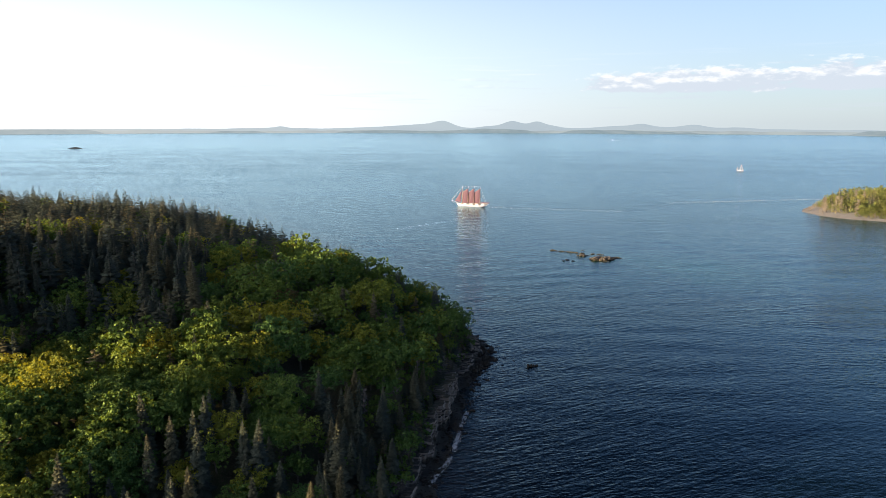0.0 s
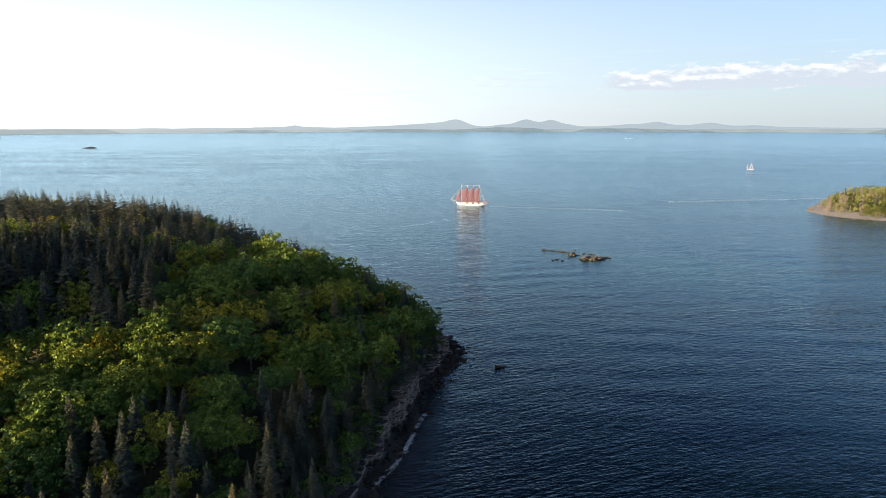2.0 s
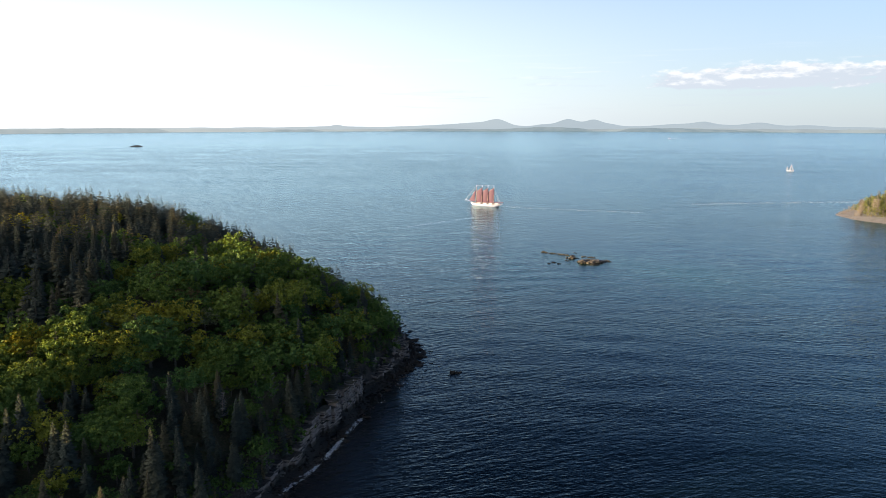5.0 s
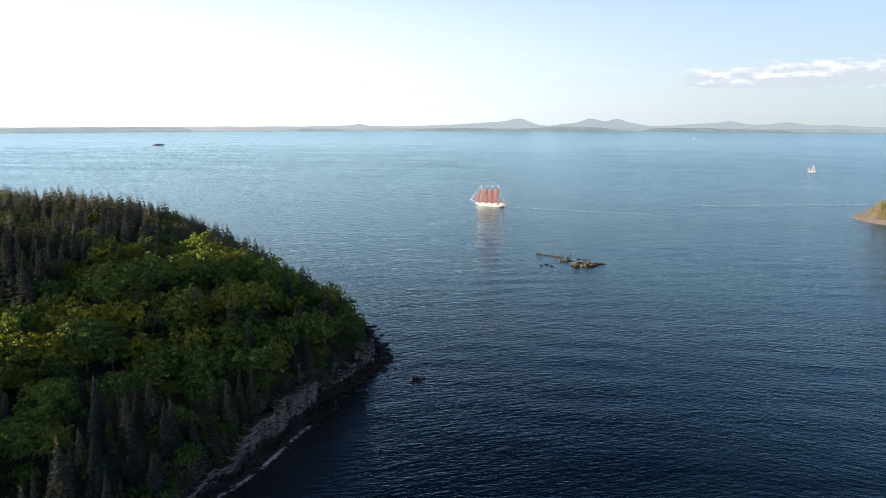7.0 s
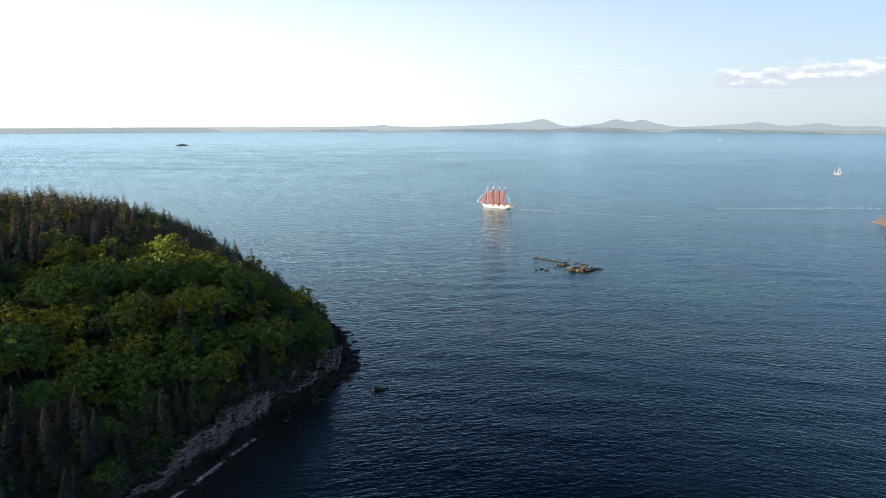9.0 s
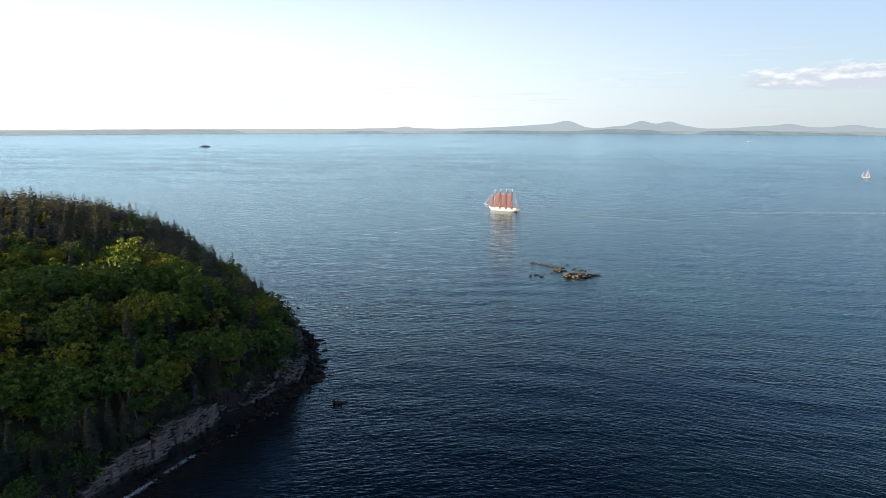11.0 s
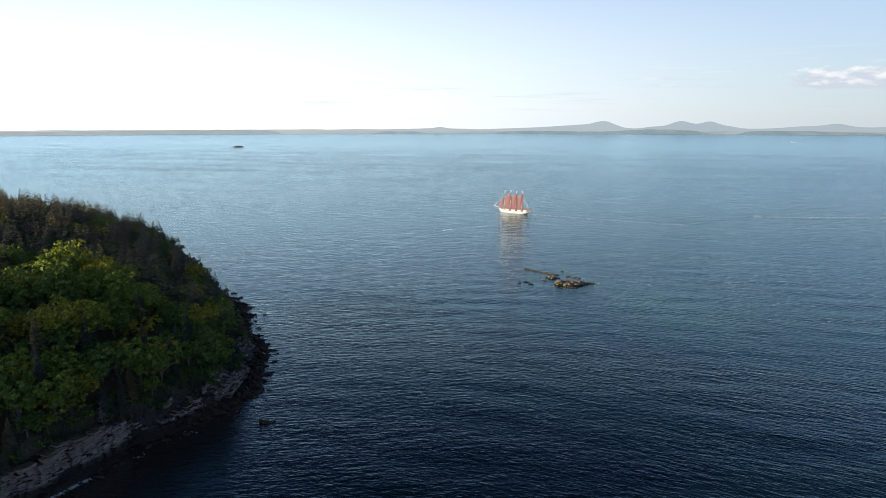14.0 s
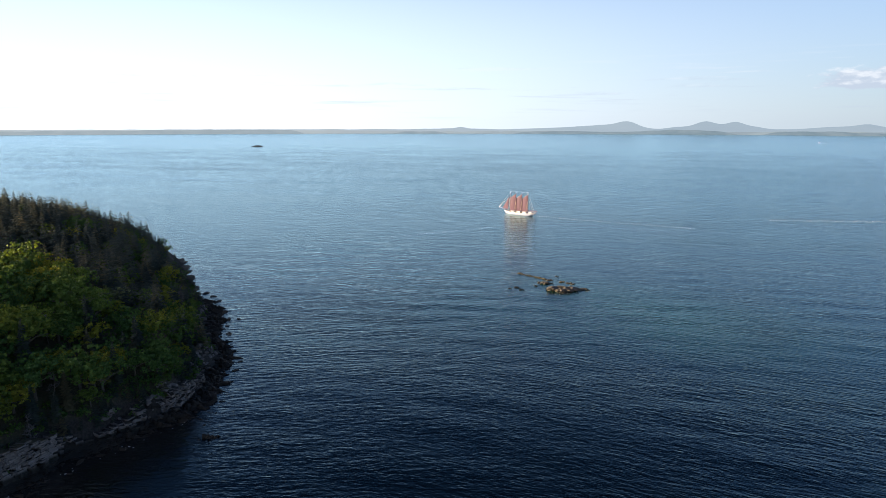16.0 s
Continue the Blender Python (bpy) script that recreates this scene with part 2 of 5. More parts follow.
def make_water():
    m, n, l, b, out = material("sea_water")
    pos = n.new("ShaderNodeNewGeometry").outputs["Position"]
    # calm slicks and rougher wind lanes
    lanes = noise_of(n, l, scaled(n, l, pos, (0.0016, 0.012, 1), (0, 0, 8)), 1.0, 5, 0.6)
    gusts = noise_of(n, l, scaled(n, l, pos, (0.006, 0.011, 1), (0, 0, -12)), 1.0, 4, 0.55)
    wind = smooth_range(n, l, link_math(n, l, "ADD", link_math(n, l, "MULTIPLY", lanes, 0.6), link_math(n, l, "MULTIPLY", gusts, 0.4)), 0.36, 0.62)
    slick = smooth_range(n, l, lanes, 0.57, 0.66)
    # wind chop in short crests that bend round the headland, ripples on it, and a longer swell that carries far
    sep = n.new("ShaderNodeSeparateXYZ")
    l.new(pos, sep.inputs[0])
    centred = lambda along, across, turn, detail: link_math(n, l, "SUBTRACT", noise_of(n, l, crests(n, l, pos, along, across, turn), 1.0, detail, 0.55), 0.5)
    bend = smooth_range(n, l, link_math(n, l, "ADD", sep.outputs[0], link_math(n, l, "MULTIPLY", gusts, 160)), 90, 330)
    both = lambda a, b_: link_math(n, l, "ADD", link_math(n, l, "MULTIPLY", a, link_math(n, l, "SUBTRACT", 1.0, bend)), link_math(n, l, "MULTIPLY", b_, bend))
    chop = both(centred(5.2, 1.7, 21, 2), centred(5.2, 1.7, -7, 2))
    mid_ = both(centred(2.4, 0.95, 12, 2), centred(2.4, 0.95, -14, 2))
    ripple = centred(1.3, 0.4, 5, 2)
    swell = both(centred(22.0, 6.0, 30, 2), centred(18.0, 7.0, -3, 3))
    far_off = smooth_range(n, l, sep.outputs[1], 420, 1200)
    h = link_math(n, l, "MULTIPLY", chop, link_math(n, l, "SUBTRACT", 0.36, link_math(n, l, "MULTIPLY", far_off, 0.22)))
    h = link_math(n, l, "ADD", h, link_math(n, l, "MULTIPLY", mid_, link_math(n, l, "SUBTRACT", 0.18, link_math(n, l, "MULTIPLY", far_off, 0.10))))
    h = link_math(n, l, "ADD", h, link_math(n, l, "MULTIPLY", ripple, smooth_range(n, l, sep.outputs[1], 190, 480, 0.05, 0.01)))
    h = link_math(n, l, "ADD", h, link_math(n, l, "MULTIPLY", swell, link_math(n, l, "ADD", link_math(n, l, "MULTIPLY", far_off, smooth_range(n, l, sep.outputs[1], 1100, 2800, 1.6, 0.5)), 0.34)))
    h = link_math(n, l, "MULTIPLY", h, link_math(n, l, "ADD", link_math(n, l, "MULTIPLY", wind, 0.45), 0.60))
    h = link_math(n, l, "MULTIPLY", h, link_math(n, l, "SUBTRACT", 1.0, link_math(n, l, "MULTIPLY", slick, 0.4)))
    # calm streaks left by passing boats
    for (ax, ay), (bx, by), wide in (((274, 742), (481, 784), 5.0), ((-33, 548), (26, 613), 6.0), ((60, 655), (200, 664), 4.0)):
        long_by = math.hypot(bx - ax, by - ay)
        ux, uy = (bx - ax) / long_by, (by - ay) / long_by

        def along(kx, ky, c):
            e_ = link_math(n, l, "ADD", link_math(n, l, "MULTIPLY", sep.outputs[0], kx), link_math(n, l, "MULTIPLY", sep.outputs[1], ky))
            return link_math(n, l, "SUBTRACT", e_, c)

        off = link_math(n, l, "ABSOLUTE", along(-uy, ux, -uy * ax + ux * ay))
        off = link_math(n, l, "ADD", off, link_math(n, l, "MULTIPLY", mid_, wide))
        run = along(ux, uy, ux * ax + uy * ay)
        calm = link_math(n, l, "MULTIPLY", smooth_range(n, l, off, wide * 0.3, wide, 1, 0), smooth_range(n, l, run, 0, long_by * 0.25))
        calm = link_math(n, l, "MULTIPLY", calm, smooth_range(n, l, run, long_by * 0.75, long_by, 1, 0))
        h = link_math(n, l, "MULTIPLY", h, link_math(n, l, "SUBTRACT", 1.0, link_math(n, l, "MULTIPLY", calm, 0.75)))
    bp = n.new("ShaderNodeBump")
    bp.inputs["Strength"].default_value, bp.inputs["Distance"].default_value = 1.0, 1.0
    l.new(h, bp.inputs["Height"])
    deep = mixed(n, l, smooth_range(n, l, gusts, 0.35, 0.65), WATER_DEEP, [v * 1.35 for v in WATER_DEEP])
    # green shoal water over the rocks round the reef
    shoal = n.new("ShaderNodeVectorMath")
    shoal.operation = "DISTANCE"
    l.new(scaled(n, l, pos, (0.6, 1.0, 0.0)), shoal.inputs[0])
    shoal.inputs[1].default_value = (118 * 0.6, 392, 0)
    near_reef = link_math(n, l, "ADD", shoal.outputs["Value"], link_math(n, l, "MULTIPLY", gusts, 60))
    deep = mixed(n, l, smooth_range(n, l, near_reef, 30, 120, 0.75, 0.0), deep, (0.008, 0.038, 0.035))
    # brown shallows along the headland
    shallow = n.new("ShaderNodeAttribute")
    shallow.attribute_name = "tint"
    deep = mixed(n, l, shallow.outputs["Fac"], deep, (0.020, 0.018, 0.018))
    body = n.new("ShaderNodeBsdfDiffuse")
    l.new(deep, body.inputs[0])
    shine = n.new("ShaderNodeBsdfGlossy")
    shine.inputs["Color"].default_value = (*WATER_SHINE, 1)
    l.new(link_math(n, l, "ADD", link_math(n, l, "MULTIPLY", wind, smooth_range(n, l, sep.outputs[1], 350, 900, 0.02, 0.07)), smooth_range(n, l, sep.outputs[1], 380, 1100, 0.04, 0.15)), shine.inputs["Roughness"])
    fres = n.new("ShaderNodeFresnel")
    fres.inputs["IOR"].default_value = 1.333
    mx = n.new("ShaderNodeMixShader")
    for sock in (body.inputs["Normal"], shine.inputs["Normal"], fres.inputs["Normal"]):
        l.new(bp.outputs[0], sock)
    l.new(fres.outputs[0], mx.inputs[0])
    l.new(body.outputs[0], mx.inputs[1])
    l.new(shine.outputs[0], mx.inputs[2])
    l.new(mx.outputs[0], out.inputs[0])
    n.remove(b)
    return m


WATER_DEEP, WATER_SHINE = (0.0007, 0.0027, 0.0055), (0.73, 0.93, 1.0)
M_WATER = make_water()
M_FOAM = plain("sea_foam", (0.36, 0.40, 0.46), 0.8, 1.5, 0.15)


def make_far(name, one, two, scale, painted_haze=0.65):
    """Wooded shores and hills as a plain backdrop: the haze of miles of bright air is painted in as a faint glow of its
    own.
    """
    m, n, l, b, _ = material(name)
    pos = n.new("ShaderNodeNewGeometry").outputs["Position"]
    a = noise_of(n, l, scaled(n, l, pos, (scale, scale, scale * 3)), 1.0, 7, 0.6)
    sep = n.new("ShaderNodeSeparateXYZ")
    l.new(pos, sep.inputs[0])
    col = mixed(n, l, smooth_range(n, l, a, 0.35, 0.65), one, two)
    # painted haze, paler towards the sun's side
    col = mixed(n, l, smooth_range(n, l, sep.outputs[0], -3600, 600, painted_haze, 0.0), col, (0.64, 0.66, 0.64))
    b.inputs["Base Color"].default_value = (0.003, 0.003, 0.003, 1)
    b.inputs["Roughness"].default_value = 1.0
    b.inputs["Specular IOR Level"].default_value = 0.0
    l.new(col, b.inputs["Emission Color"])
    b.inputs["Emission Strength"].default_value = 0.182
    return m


# ---- helpers for meshes ----


def mesh_of(name, verts, faces, mats, smooth=False):
    me = bpy.data.meshes.new(name)
    me.from_pydata([tuple(v) for v in verts], [], [tuple(f) for f in faces])
    for mt in mats if isinstance(mats, (list, tuple)) else [mats]:
        me.materials.append(mt)
    if smooth:
        me.polygons.foreach_set("use_smooth", [True] * len(me.polygons))
    me.update()
    return me


def quick_mesh(name, verts, quads, mat_, tint=None, smooth=False):
    """A mesh from arrays of corners and of quads."""
    verts, quads = np.asarray(verts, np.float32), np.asarray(quads, np.int32)
    k = quads.shape[1]
    me = bpy.data.meshes.new(name)
    me.vertices.add(len(verts))
    me.vertices.foreach_set("co", verts.ravel())
    me.loops.add(quads.size)
    me.loops.foreach_set("vertex_index", quads.ravel())
    me.polygons.add(len(quads))
    me.polygons.foreach_set("loop_start", np.arange(0, quads.size, k, dtype=np.int32))
    me.polygons.foreach_set("loop_total", np.full(len(quads), k, np.int32))
    if smooth:
        me.polygons.foreach_set("use_smooth", np.ones(len(quads), bool))
    me.materials.append(mat_)
    if tint is not None:
        a = me.attributes.new("tint", "FLOAT", "POINT")
        a.data.foreach_set("value", np.asarray(tint, np.float32))
    me.update(calc_edges=True)
    me.validate()
    return me


def part(name, data, parent, label=""):
    ob = new(name, data)
    ob.parent = parent
    return tagged(ob, label)


def bm_mesh(name, bm, mat_, smooth=False):
    me = bpy.data.meshes.new(name)
    bm.to_mesh(me)
    bm.free()
    me.materials.append(mat_)
    if smooth:
        me.polygons.foreach_set("use_smooth", [True] * len(me.polygons))
    return me


def tube(points, radii, sides=6):
    """A tapered tube through points, as corners and quads, with its end closed by tapering."""
    v, f = [], []
    pts = [Vector(p) for p in points]
    for i, p in enumerate(pts):
        d = (pts[min(i + 1, len(pts) - 1)] - pts[max(i - 1, 0)]).normalized()
        a = d.orthogonal().normalized()
        b_ = d.cross(a)
        for s in range(sides):
            q = 2 * math.pi * s / sides
            v.append(p + (a * math.cos(q) + b_ * math.sin(q)) * radii[i])
    for i in range(len(pts) - 1):
        for s in range(sides):
            f.append((i * sides + s, i * sides + (s + 1) % sides, (i + 1) * sides + (s + 1) % sides, (i + 1) * sides + s))
    return v, f


def joined(pieces):
    """Several (corners, faces) as one."""
    v, f = [], []
    for pv, pf in pieces:
        k = len(v)
        v.extend(pv)
        f.extend(tuple(i + k for i in q) for q in pf)
    return v, f

# ---- the headland ----
# its waterline, from the near side round the point and back
COAST = [(4, 118), (8, 140), (12, 160), (15, 176), (19, 192), (19, 204), (25, 222), (29, 240), (26, 254), (18, 268), (12, 283),
         (-9, 303), (-23, 325), (-45, 347), (-66, 363), (-98, 398), (-140, 436), (-220, 456), (-310, 420), (-370, 330), (-385, 220),
         (-350, 110), (-280, 45), (-180, 20), (-90, 20), (-30, 45), (-6, 84)]
PROFILE = [(-60, -9), (-6, -2.2), (0, -0.15), (5.5, 0.7), (6.8, 1.4), (8.2, 5.0), (10.5, 8.0), (16, 11), (38, 21.5), (70, 31), (105, 38), (150, 49), (210, 52), (400, 52)]


def closed_curve(points, steps=6):
    """A smooth closed line through points (Catmull-Rom)."""
    p, out = np.array(points, float), []
    for i in range(len(p)):
        a, b_, c, d = p[i - 1], p[i], p[(i + 1) % len(p)], p[(i + 2) % len(p)]
        for s in range(steps):
            t = s / steps
            out.append(0.5 * (2 * b_ + (c - a) * t + (2 * a - 5 * b_ + 4 * c - d) * t * t + (3 * b_ - a - 3 * c + d) * t**3))
    return np.array(out)


SHORE = closed_curve(COAST)


def waves2(x, y, seed, scale, count=7):
    """A smooth random field about -1 to 1, from a few sines."""
    r = np.random.RandomState(seed)
    out = np.zeros_like(np.asarray(x, float))
    for _ in range(count):
        a, k, ph = r.uniform(0, 2 * np.pi), r.uniform(0.6, 1.7) / scale * 2 * np.pi, r.uniform(0, 6.3)
        out += np.sin(k * (np.cos(a) * x + np.sin(a) * y) + ph)
    return out / math.sqrt(count)


def inland(x, y, curve=SHORE):
    """Metres inside the waterline, minus outside."""
    x, y = np.asarray(x, float).ravel(), np.asarray(y, float).ravel()
    a, b_ = curve, np.roll(curve, -1, 0)
    best, inside = np.full(x.shape, 1e9), np.zeros(x.shape, bool)
    for (ax, ay), (bx, by) in zip(a, b_):
        dx, dy = bx - ax, by - ay
        t = np.clip(((x - ax) * dx + (y - ay) * dy) / (dx * dx + dy * dy + 1e-9), 0, 1)
        best = np.minimum(best, np.hypot(x - ax - t * dx, y - ay - t * dy))
        cross = (ay > y) != (by > y)
        if dy:
            inside ^= cross & (x < (bx - ax) * (y - ay) / dy + ax)
    return np.where(inside, best, -best)


def height(x, y):
    x, y = np.asarray(x, float).ravel(), np.asarray(y, float).ravel()
    d = inland(x, y) + 1.3 * waves2(x, y, 3, 16) + 0.7 * waves2(x, y, 4, 7)
    px, pz = zip(*PROFILE)
    z = np.interp(d, px, pz)
    w = y - 146 - 0.33 * np.minimum(x + 93, 0)
    lower = np.interp(w, [-60, -30, -5, 15], [0.45, 0.62, 0.78, 1.0])
    # land out of view on the left is lowered further, to let the sun in
    lower = np.where(w < 0, lower * np.interp(x, [-125, -95], [0.65, 1.0]), lower)
    z = np.where(z > 8, 8 + (z - 8) * lower, z)
    z = z + np.where(d > 25, 9.0 * np.exp(-((x + 125) / 58) ** 2 - ((y - 318) / 48) ** 2), 0)
    # added hill out of view, to shade the middle slope from the sun
    z = z + np.where(d > 25, 34.0 * np.exp(-((x + 180) / 45) ** 2 - ((y - 150) / 28) ** 2) * np.clip(w / 12 + 0.5, 0, 1), 0)
    z = z - np.where(d > 25, 9.0 * np.exp(-((x + 88) / 22) ** 2 - ((y - 151) / 13) ** 2), 0)
    # added rise out of view, kept low so the sun passes over
    z = z + np.where(d > 25, 3.0 * np.exp(-((x + 105) / 28) ** 2 - ((y - 81) / 11) ** 2), 0)
    return z + np.where(d > 10, 1.0 * waves2(x, y, 5, 45), 0.25 * waves2(x, y, 6, 5))


def make_headland():
    xs, ys = np.arange(-395, 45.1, 2.2), np.arange(8, 470.1, 2.2)
    gx, gy = np.meshgrid(xs, ys)
    z = height(gx, gy)
    v = np.stack([gx.ravel(), gy.ravel(), z], 1)
    w = len(xs)
    i = (np.arange(len(ys) - 1)[:, None] * w + np.arange(w - 1)[None]).ravel()
    q = np.stack([i, i + 1, i + w + 1, i + w], 1)
    q = q[v[q, 2].max(1) > -4]
    ob = new("ground_headland", quick_mesh("ground_headland", v, q, M_GROUND, smooth=True))
    tagged(ob, "steep wooded headland with brown soil and rocky edge", "headland", kind="structure")


make_headland()

# ---- the sea ----


def graded(lo, fine_lo, fine_hi, hi, step, grow=1.13):
    """Coordinates that are close together in a middle stretch and widen outwards."""
    out = list(np.arange(fine_lo, fine_hi, step))
    s, p = step, out[-1]
    while p < hi:
        s *= grow
        p += s
        out.append(min(p, hi))
    s, p = step, out[0]
    while p > lo:
        s *= grow
        p -= s
        out.insert(0, max(p, lo))
    return np.array(out)


FAR_RISE = 14.0


def far_level(x, y):
    """The level of the far water: it climbs a little towards the far shores, which in truth lie miles further off and so nearer the horizon."""
    u = np.clip((np.hypot(x - 80, y - 40) - 3600) / 1000, 0, 1)
    return FAR_RISE * u * u * (3 - 2 * u)


def make_sea():
    xs, ys = graded(-5200, -60, 330, 5200, 5.0), graded(-900, 90, 500, 4985, 4.0)
    gx, gy = np.meshgrid(xs, ys)
    dx, dy = np.gradient(xs)[None, :], np.gradient(ys)[:, None]
    cell = np.maximum(dx, dy)
    r, z = np.random.RandomState(8), np.zeros_like(gx)
    for _ in range(26):
        lam = r.uniform(13.0, 26.0)
        a = radians(r.normal(102, 17))
        k = 2 * np.pi / lam
        amp = 0.0009 * lam * np.clip((lam / cell - 2.0) / 1.2, 0, 1)
        z += amp * np.sin(k * (np.cos(a) * gx + np.sin(a) * gy) + r.uniform(0, 6.3))
    calm = 0.75 + 0.25 * waves2(gx, gy, 12, 120)
    v = np.stack([gx.ravel(), gy.ravel(), (z * calm + far_level(gx, gy)).ravel()], 1)
    w = len(xs)
    i = (np.arange(len(ys) - 1)[:, None] * w + np.arange(w - 1)[None]).ravel()
    q = np.stack([i, i + 1, i + w + 1, i + w], 1)
    near_land = np.zeros(len(v))
    close = (v[:, 0] > -450) & (v[:, 0] < 120) & (v[:, 1] > -60) & (v[:, 1] < 520)
    near_land[close] = np.exp(np.minimum(inland(v[close, 0], v[close, 1]) - 2, 0) / 11)
    ob = new("water_sea", quick_mesh("water_sea", v, q, M_WATER, near_land, smooth=True))
    tagged(ob, "deep blue sea with small wind ripples and calmer slicks", "sea", kind="structure")


make_sea()

# ---- far shores ----


def ridge_line(u, bumps, base):
    """Height along a far shore: a low base with rounded hills (centre, half width, height)."""
    z = np.full_like(u, base)
    for c, w, h in bumps:
        z = z + h * np.exp(-(((u - c) / w) ** 2))
    return z


def make_range(name, label, dist, bearings, bumps, base, mat_, rough, seed, depth=24):
    """A strip of far land on an arc round the place; bearings in degrees to the right of north, heights in metres."""
    lo, hi = bearings
    u = np.arange(lo, hi + 0.01, 0.05)
    z = ridge_line(u, bumps, base)
    z = z + rough * waves2(u, u * 0, seed, 2.2) + rough * 0.35 * waves2(u, u * 0, seed + 1, 0.5)
    ends = np.clip(np.minimum(u - lo, hi - u) / 1.1, 0, 1) ** 0.7
    z = np.maximum(z * ends, 0.3)
    v, a = [], np.radians(u)
    for out, frac in ((0, -0.02), (4, 0.45), (depth * 0.5, 0.85), (depth, 1.0), (depth + 8, -0.02)):
        r = dist + out
        v.append(np.stack([r * np.sin(a) + 80, r * np.cos(a) + 40, FAR_RISE - 1 + z * frac], 1))
    v = np.concatenate(v)
    w = len(u)
    i = (np.arange(4)[:, None] * w + np.arange(w - 1)[None]).ravel()
    q = np.stack([i, i + 1, i + w + 1, i + w], 1)
    tagged(new(name, quick_mesh(name, v, q, mat_, smooth=True)), label, "far shore", kind="structure")


# glow colours that already hold the haze of the air
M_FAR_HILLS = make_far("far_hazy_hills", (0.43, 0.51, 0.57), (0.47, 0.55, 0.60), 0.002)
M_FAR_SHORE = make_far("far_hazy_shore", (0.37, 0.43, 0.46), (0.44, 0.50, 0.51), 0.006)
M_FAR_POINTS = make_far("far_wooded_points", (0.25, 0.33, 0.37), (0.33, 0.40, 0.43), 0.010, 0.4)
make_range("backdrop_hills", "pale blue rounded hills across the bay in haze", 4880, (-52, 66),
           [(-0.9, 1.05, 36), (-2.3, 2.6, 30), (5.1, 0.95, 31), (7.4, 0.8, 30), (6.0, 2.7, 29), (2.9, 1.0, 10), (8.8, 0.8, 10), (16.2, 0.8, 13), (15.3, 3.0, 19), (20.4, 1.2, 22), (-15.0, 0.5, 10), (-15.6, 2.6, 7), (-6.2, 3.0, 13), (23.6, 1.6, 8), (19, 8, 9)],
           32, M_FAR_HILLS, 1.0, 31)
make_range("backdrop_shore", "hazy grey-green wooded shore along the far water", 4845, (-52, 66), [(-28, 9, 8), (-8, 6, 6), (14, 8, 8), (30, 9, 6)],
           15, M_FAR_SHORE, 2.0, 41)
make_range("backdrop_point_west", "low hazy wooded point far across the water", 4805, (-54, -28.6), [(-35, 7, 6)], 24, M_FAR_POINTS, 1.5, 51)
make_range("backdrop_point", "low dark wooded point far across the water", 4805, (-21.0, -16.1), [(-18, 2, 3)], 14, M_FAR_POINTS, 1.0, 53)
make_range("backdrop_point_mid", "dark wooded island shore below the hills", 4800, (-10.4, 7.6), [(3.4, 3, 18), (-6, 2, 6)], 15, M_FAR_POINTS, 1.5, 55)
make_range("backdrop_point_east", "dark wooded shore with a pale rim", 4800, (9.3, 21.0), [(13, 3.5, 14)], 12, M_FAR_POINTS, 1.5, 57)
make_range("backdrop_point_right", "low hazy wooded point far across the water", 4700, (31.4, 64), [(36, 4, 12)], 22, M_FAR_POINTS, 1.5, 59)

# ---- trees ----


def leaf_quads(centres, normals, sizes, rng):
    """One bent leaf clump, as a quad, at each centre."""
    k = len(centres)
    t = rng.normal(size=(k, 3))
    t -= (t * normals).sum(1, keepdims=True) * normals
    t /= np.linalg.norm(t, axis=1, keepdims=True) + 1e-9
    b_ = np.cross(normals, t)
    s = sizes[:, None]
    j = lambda: rng.uniform(0.75, 1.25, (k, 1))
    v = np.stack([centres - t * s * j(), centres - b_ * s * 0.75 * j() - normals * s * 0.3, centres + t * s * j(), centres + b_ * s * 0.75 * j() + normals * s * 0.25], 1)
    return v.reshape(-1, 3), np.arange(4 * k).reshape(-1, 4)


def lump(centre, radius, rng, cuts=3):
    """A rough rounded lump as corners and quads: a ball made from a cube's six faces."""
    g = np.linspace(-1, 1, cuts + 1)
    v, q = [], []
    for axis in range(3):
        for sign in (-1.0, 1.0):
            o = len(v)
            for a in g:
                for b_ in g:
                    p = [a, b_]
                    p.insert(axis, sign)
                    v.append(p)
            for a in range(cuts):
                for b_ in range(cuts):
                    k = o + a * (cuts + 1) + b_
                    q.append((k, k + 1, k + cuts + 2, k + cuts + 1))
    v = np.array(v, float)
    v /= np.linalg.norm(v, axis=1, keepdims=True)
    w = rng.uniform(-3, 3, (3, 3))
    swell = 1 + 0.10 * np.sin(v @ w + 1.0).sum(1, keepdims=True)
    return v * swell * radius * (1, 1, 0.85) + centre, np.array(q)


